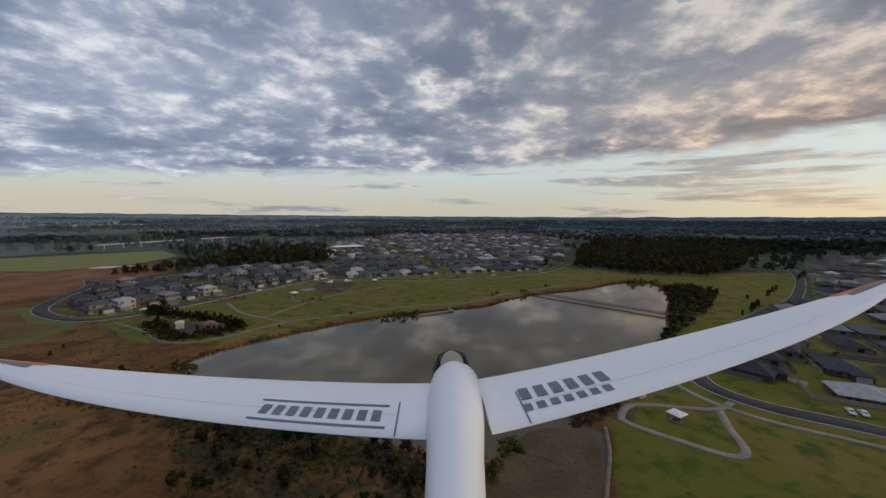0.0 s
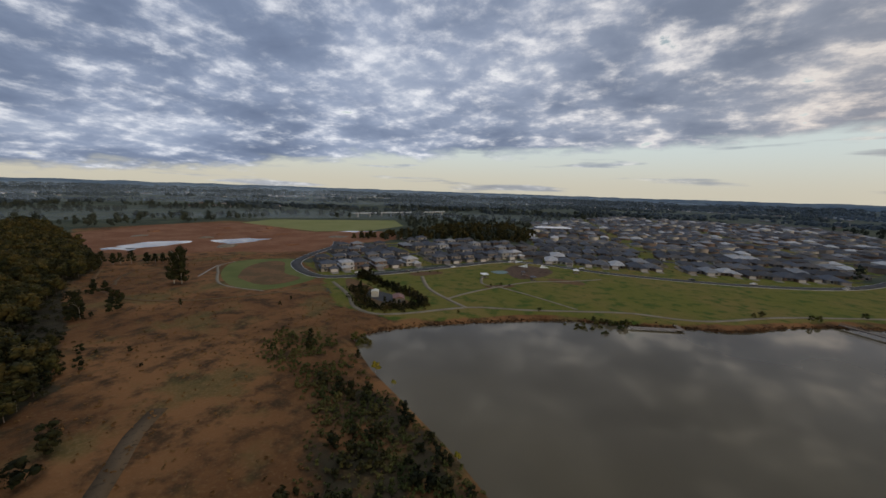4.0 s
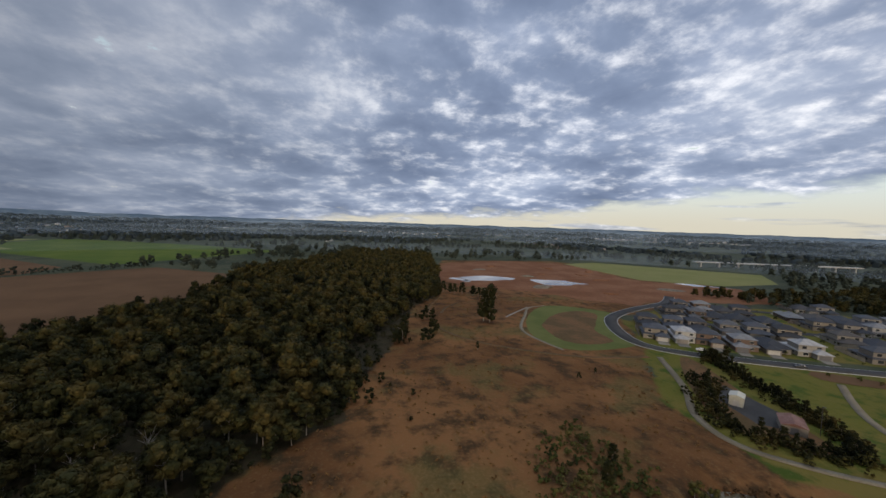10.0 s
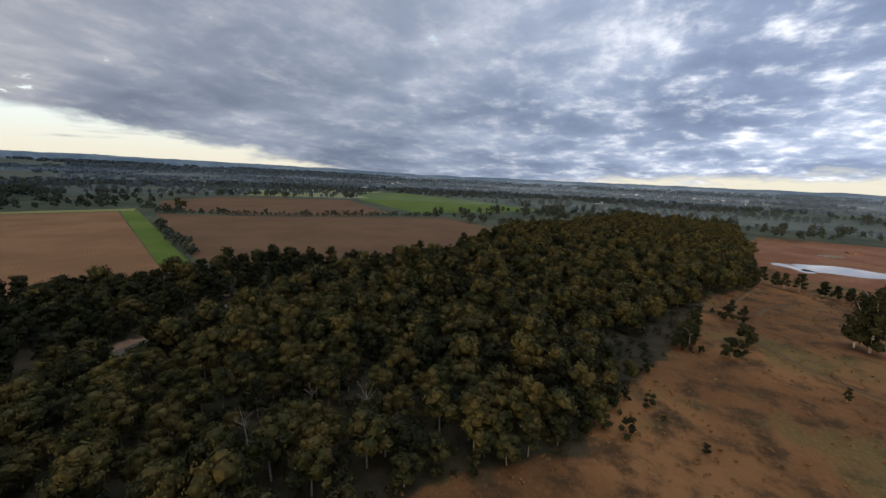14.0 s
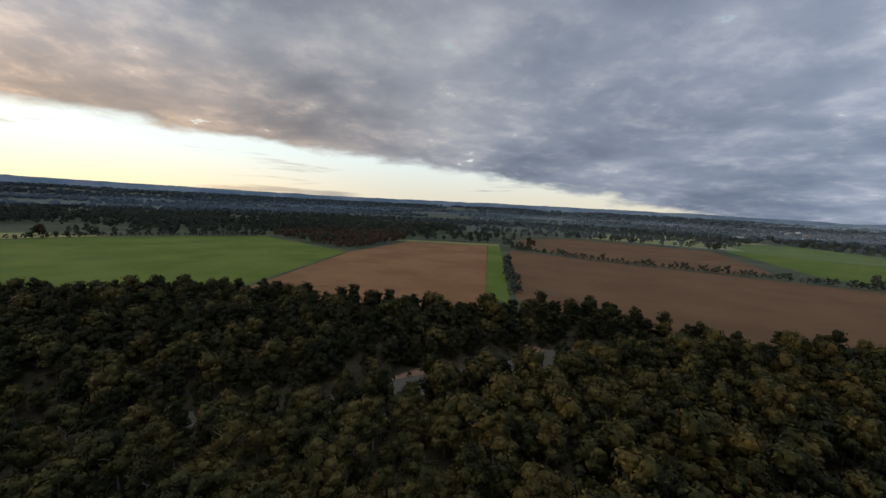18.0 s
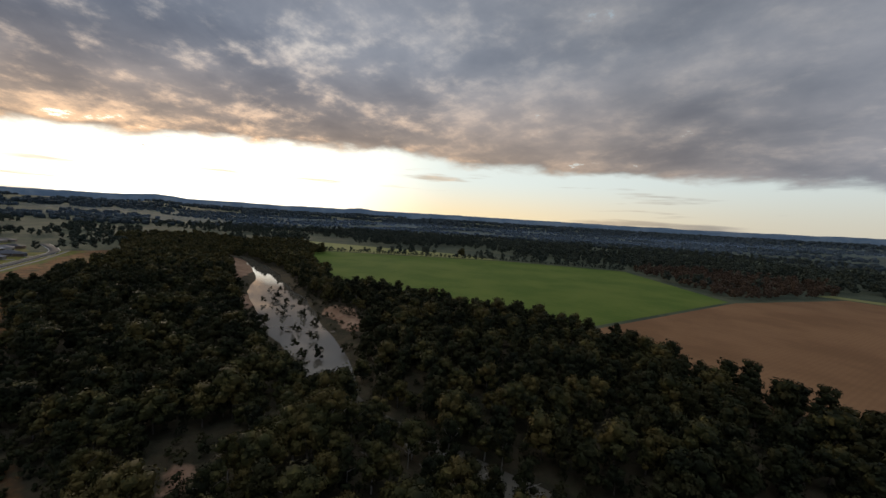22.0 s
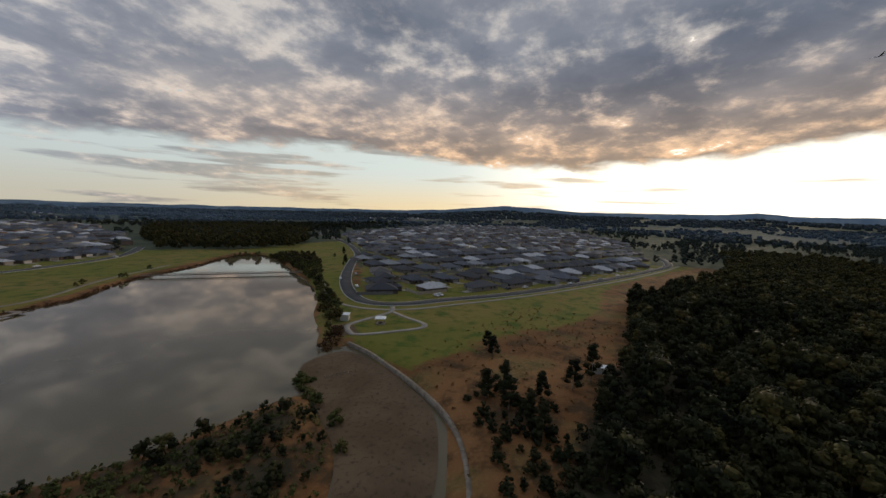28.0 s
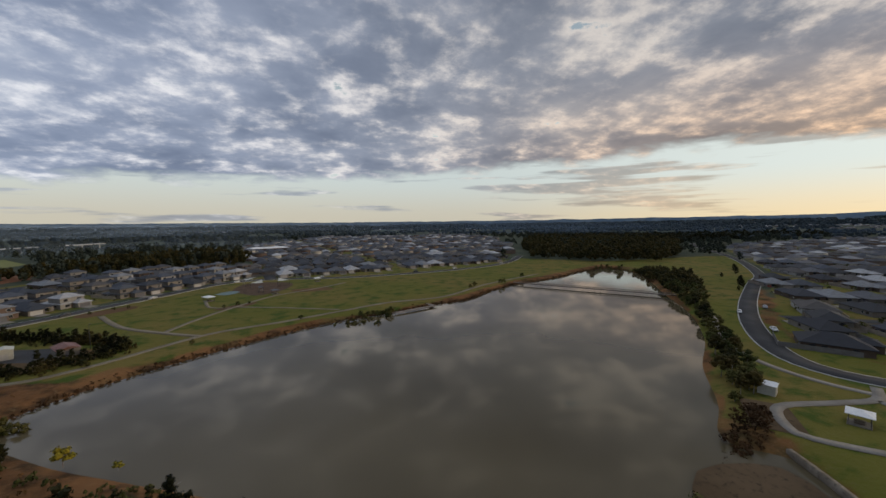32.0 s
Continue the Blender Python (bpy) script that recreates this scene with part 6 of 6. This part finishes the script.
def paint(name, c):
    return material(name, two_scale(c, tuple(v * 0.92 for v in c), tuple(v * 0.8 for v in c), 0.8, 5.0, 0.0, where=local_pos), 0.25, spec=0.5)


CARS = [make_car("white parked car by the kerb", paint("white_paint", (0.62, 0.62, 0.61))), make_car("silver parked car by the kerb", paint("silver_paint", (0.32, 0.33, 0.34))), make_car("dark grey parked car by the kerb", paint("grey_paint", (0.04, 0.042, 0.046))), make_car("red parked car by the kerb", paint("red_paint", (0.28, 0.03, 0.02)))]
TEMPLATES += CARS
for i, (x, y, a, k) in enumerate(((138.5, 113.6, 1.05, 0), (141.6, 112.4, 1.05, 0), (196.5, 75, -0.5, 0), (184.5, 83.6, -0.5, 2), (134, 168, 0.9, 0), (172, 199.5, 0.75, 1), (238, 246, 0.75, 3), (-196, 242, 1.0, 0), (-170, 268, 1.05, 2), (-150, 306, 1.1, 0), (-60, 372, 0.1, 0),
                                  (20, 384, 0.2, 2), (60, 398, 0.3, 0), (118, 424, 0.6, 1), (232, 50, -0.46, 0), (270, 32, -0.45, 1), (300, 20, -0.45, 0), (150, 195, 0.7, 0), (-120, 360, 0.9, 0), (330, 310, 0.75, 0))):
    set_at(tagged(copy_thing(CARS[k], Matrix.Identity(4)), group="parked cars"), x, y, 0.16, a)

# road viaduct across the valley
via = tagged(new("viaduct"), "long pale concrete road viaduct across the valley", "viaduct")
part("deck", boxes((-130, 130, -6, 6, 7.5, 9.0)), M["kerb"], via)
for i in range(9):
    part("pier", boxes((-121 + i * 30, -119 + i * 30, -4, 4, -1, 7.5)), M["kerb"], via)
set_at(via, -540, 760, 0, 1.25)
school = tagged(new("school_hall"), "long low pale-roofed hall beyond the houses", "hall")
part("wall", boxes((-30, 30, -9, 9, -0.3, 5)), M["wall"], school)
bm = bmesh.new()
hip_roof(bm, -30, 30, -9, 9, 5, 2.0)
part("roof", bm, M["white_sheet"], school)
set_at(school, -170, 700, 0, 0.5)

# garden shrubs among the houses
gard = scatter(E_REG, 13, seed=51)
gard = np.concatenate([gard[np.hypot(gard[:, 0] - 120, gard[:, 1] - 120) < 520], scatter(N_REG, 16, seed=52), scatter(W_REG, 10, seed=53)])
gard = gard[rng.random(len(gard)) < 0.42]
wood("garden_shrubs", gard, [leaf_cards(170 + i, 2.6, 1.3, 4, 10, 0.4, low=0.25) for i in range(2)], "small garden trees and shrubs among the houses", "leaf_shrub", sizes=(0.4, 1.3))


# ---- the model glider, as it flies at the start of the shot ----
M["foam"] = material("white_foam", two_scale((0.72, 0.735, 0.765), (0.75, 0.76, 0.785), (0.705, 0.72, 0.75), 3.0, 25.0, 0.0, 0.002, local_pos), 0.45, spec=0.4)
M["orange"] = material("orange_decal", two_scale((0.75, 0.13, 0.02), (0.80, 0.16, 0.03), (0.62, 0.10, 0.02), 6.0, 40.0, 0.0, where=local_pos), 0.4)
M["grey_print"] = material("grey_decal", two_scale((0.13, 0.15, 0.19), (0.15, 0.17, 0.21), (0.10, 0.12, 0.16), 6.0, 40.0, 0.0, where=local_pos), 0.5)
M["blade"] = material("dark_blade", two_scale((0.05, 0.045, 0.04), (0.07, 0.065, 0.06), (0.03, 0.03, 0.03), 6.0, 40.0, 0.0, where=local_pos), 0.4)


def wing_at(s):
    """Leading edge y, chord, height and half thickness at s, 0 at the root to 1 at the tip."""
    chord = 0.286 * (1 - 0.461 * s - 0.4545 * s ** 3.2)
    return 0.12 * s * s, chord, 0.1556 * s ** 1.148, 0.020 * (1 - 0.6 * s)


def wing_mesh(side, s0, s1, n, lift=0.0, y0=0.0, y1=1.0):
    """A strip of the wing's skin from s0 to s1; with lift it is a decal lying on it between two chord fractions."""
    half, bm, rows = 1.31, bmesh.new(), []
    prof = (0.0, 0.04, 0.12, 0.3, 0.55, 0.8, 1.0)
    for i in range(n + 1):
        s = s0 + (s1 - s0) * i / n
        le, c, z, th = wing_at(s)
        x = side * (0.05 + (half - 0.05) * s)
        if lift:
            fr = [y0 + (y1 - y0) * k / 4 for k in range(5)]
            rows.append([bm.verts.new((x, le - c * u, z - 0.07 * c * u + th * 2.2 * math.sqrt(u) * (1 - u) + 0.004 * (1 - u) + lift)) for u in fr])
        else:
            up = [(x, le - c * u, z - 0.07 * c * u + th * 2.2 * math.sqrt(u) * (1 - u) + 0.004 * (1 - u)) for u in prof]
            dn = [(x, le - c * u, z - 0.07 * c * u - th * 0.7 * math.sqrt(u) * (1 - u) - 0.004 * (1 - u) - 0.001) for u in prof[::-1]]
            rows.append([bm.verts.new(v) for v in up + dn[:-1]])
    m = len(rows[0])
    for a, b in zip(rows, rows[1:]):
        for k in range(m - 1 if lift else m):
            f = (a[k], a[(k + 1) % m], b[(k + 1) % m], b[k])
            bm.faces.new(f if side < 0 else f[::-1])
    if not lift:
        bm.faces.new(rows[-1] if side > 0 else rows[-1][::-1])
        bm.faces.new(rows[0][::-1] if side > 0 else rows[0])
    for f in bm.faces:
        f.smooth = True
    return bm


def bars_on(side, s0, s1, y0, y1, n, parent):
    """Printed bars side by side along the wing, each one a part."""
    for i in range(n):
        part("printed_bar", wing_mesh(side, s0 + (s1 - s0) * (i + 0.16) / n, s0 + (s1 - s0) * (i + 0.80) / n, 1, 0.0012, y0, y1), M["grey_print"], parent)


def glider():
    root = tagged(new("model_glider"), "white foam model glider with orange wing tips in flight", "model glider")
    # fuselage: rings along the body, nose at the front
    stations = [(0.180, 0.030, -0.02), (0.172, 0.040, -0.02), (0.14, 0.052, -0.018), (0.05, 0.062, -0.014), (-0.10, 0.062, -0.012), (-0.24, 0.053, -0.014), (-0.38, 0.042, -0.018), (-0.60, 0.030, -0.026), (-0.90, 0.022, -0.03)]
    bm, rings = bmesh.new(), []
    for y, r, z in stations:
        rings.append([bm.verts.new((r * 1.02 * math.cos(a) + 0.05 * min(y, 0), y, z + r * math.sin(a))) for a in (2 * math.pi * i / 20 for i in range(20))])
    for a, b in zip(rings, rings[1:]):
        for i in range(20):
            bm.faces.new((a[i], a[(i + 1) % 20], b[(i + 1) % 20], b[i]))
    bm.faces.new(rings[0][::-1])
    bm.faces.new(rings[-1])
    for f in bm.faces:
        f.smooth = True
    fus = part("fuselage", bm, M["foam"], root)
    bm, rings = bmesh.new(), []
    for y, r in ((0.177, 0.034), (0.215, 0.030), (0.248, 0.019), (0.262, 0.004)):
        rings.append([bm.verts.new((r * math.cos(a), y, 0.022 + r * math.sin(a))) for a in (2 * math.pi * i / 16 for i in range(16))])
    for a, b in zip(rings, rings[1:]):
        for i in range(16):
            bm.faces.new((a[i], a[(i + 1) % 16], b[(i + 1) % 16], b[i]))
    bm.faces.new(rings[0][::-1])
    bm.faces.new(rings[-1])
    part("spinner", bm, M["cream"], root, "pale pointed propeller spinner")
    for s in (-1, 1):
        bm = bmesh.new()
        v = [bm.verts.new(c) for c in ((s * 0.012, 0.222, 0.050), (s * 0.040, 0.212, 0.040), (s * 0.058, 0.186, 0.006), (s * 0.060, 0.10, -0.02), (s * 0.050, 0.10, -0.024), (s * 0.034, 0.195, 0.010))]
        top = bm.faces.new(v)
        g = bmesh.ops.extrude_face_region(bm, geom=[top])
        for q in g["geom"]:
            if isinstance(q, bmesh.types.BMVert):
                q.co.z += 0.003
        bmesh.ops.recalc_face_normals(bm, faces=bm.faces)
        part("propeller_blade", bm, M["blade"], root, "dark folded propeller blade")
    for side in (-1, 1):
        w = part("wing", wing_mesh(side, 0.0, 0.96, 28), M["foam"], root, "long white tapered wing")
        part("wing_tip", wing_mesh(side, 0.961, 1.0, 4), M["orange"], root, "orange upturned wing tip")
        part("grey_band", wing_mesh(side, 0.82, 0.959, 4, 0.0012, 0.30, 0.46), M["grey_print"], w)
        part("orange_stripe", wing_mesh(side, 0.80, 0.959, 5, 0.0016, 0.0, 0.24), M["orange"], w)
        part("panel_joint", wing_mesh(side, 0.055, 0.0575, 1, 0.0012, 0.55, 0.99), M["grey_print"], w)
        part("aileron_seam", wing_mesh(side, 0.06, 0.72, 14, 0.0010, 0.737, 0.740), M["grey_print"], w)
    left, right = [o for o in root.children if o.name.startswith("wing") and not o.name.startswith("wing_tip")]
    bars_on(-1, 0.078, 0.278, 0.69, 0.83, 9, left)
    part("printed_line", wing_mesh(-1, 0.072, 0.284, 6, 0.0012, 0.60, 0.625), M["grey_print"], left)
    part("printed_line", wing_mesh(-1, 0.072, 0.284, 6, 0.0012, 0.89, 0.915), M["grey_print"], left)
    bars_on(1, 0.055, 0.215, 0.52, 0.70, 6, right)
    bars_on(1, 0.052, 0.205, 0.76, 0.85, 7, right)
    root.matrix_basis = pose(-0.933, -4.462, 64.61, -12.05, -5.18, 0.98)


glider()

# models that served as patterns are taken away
for tpl in TEMPLATES:
    for o in list(tpl.children_recursive):
        bpy.data.objects.remove(o)
    bpy.data.objects.remove(tpl)
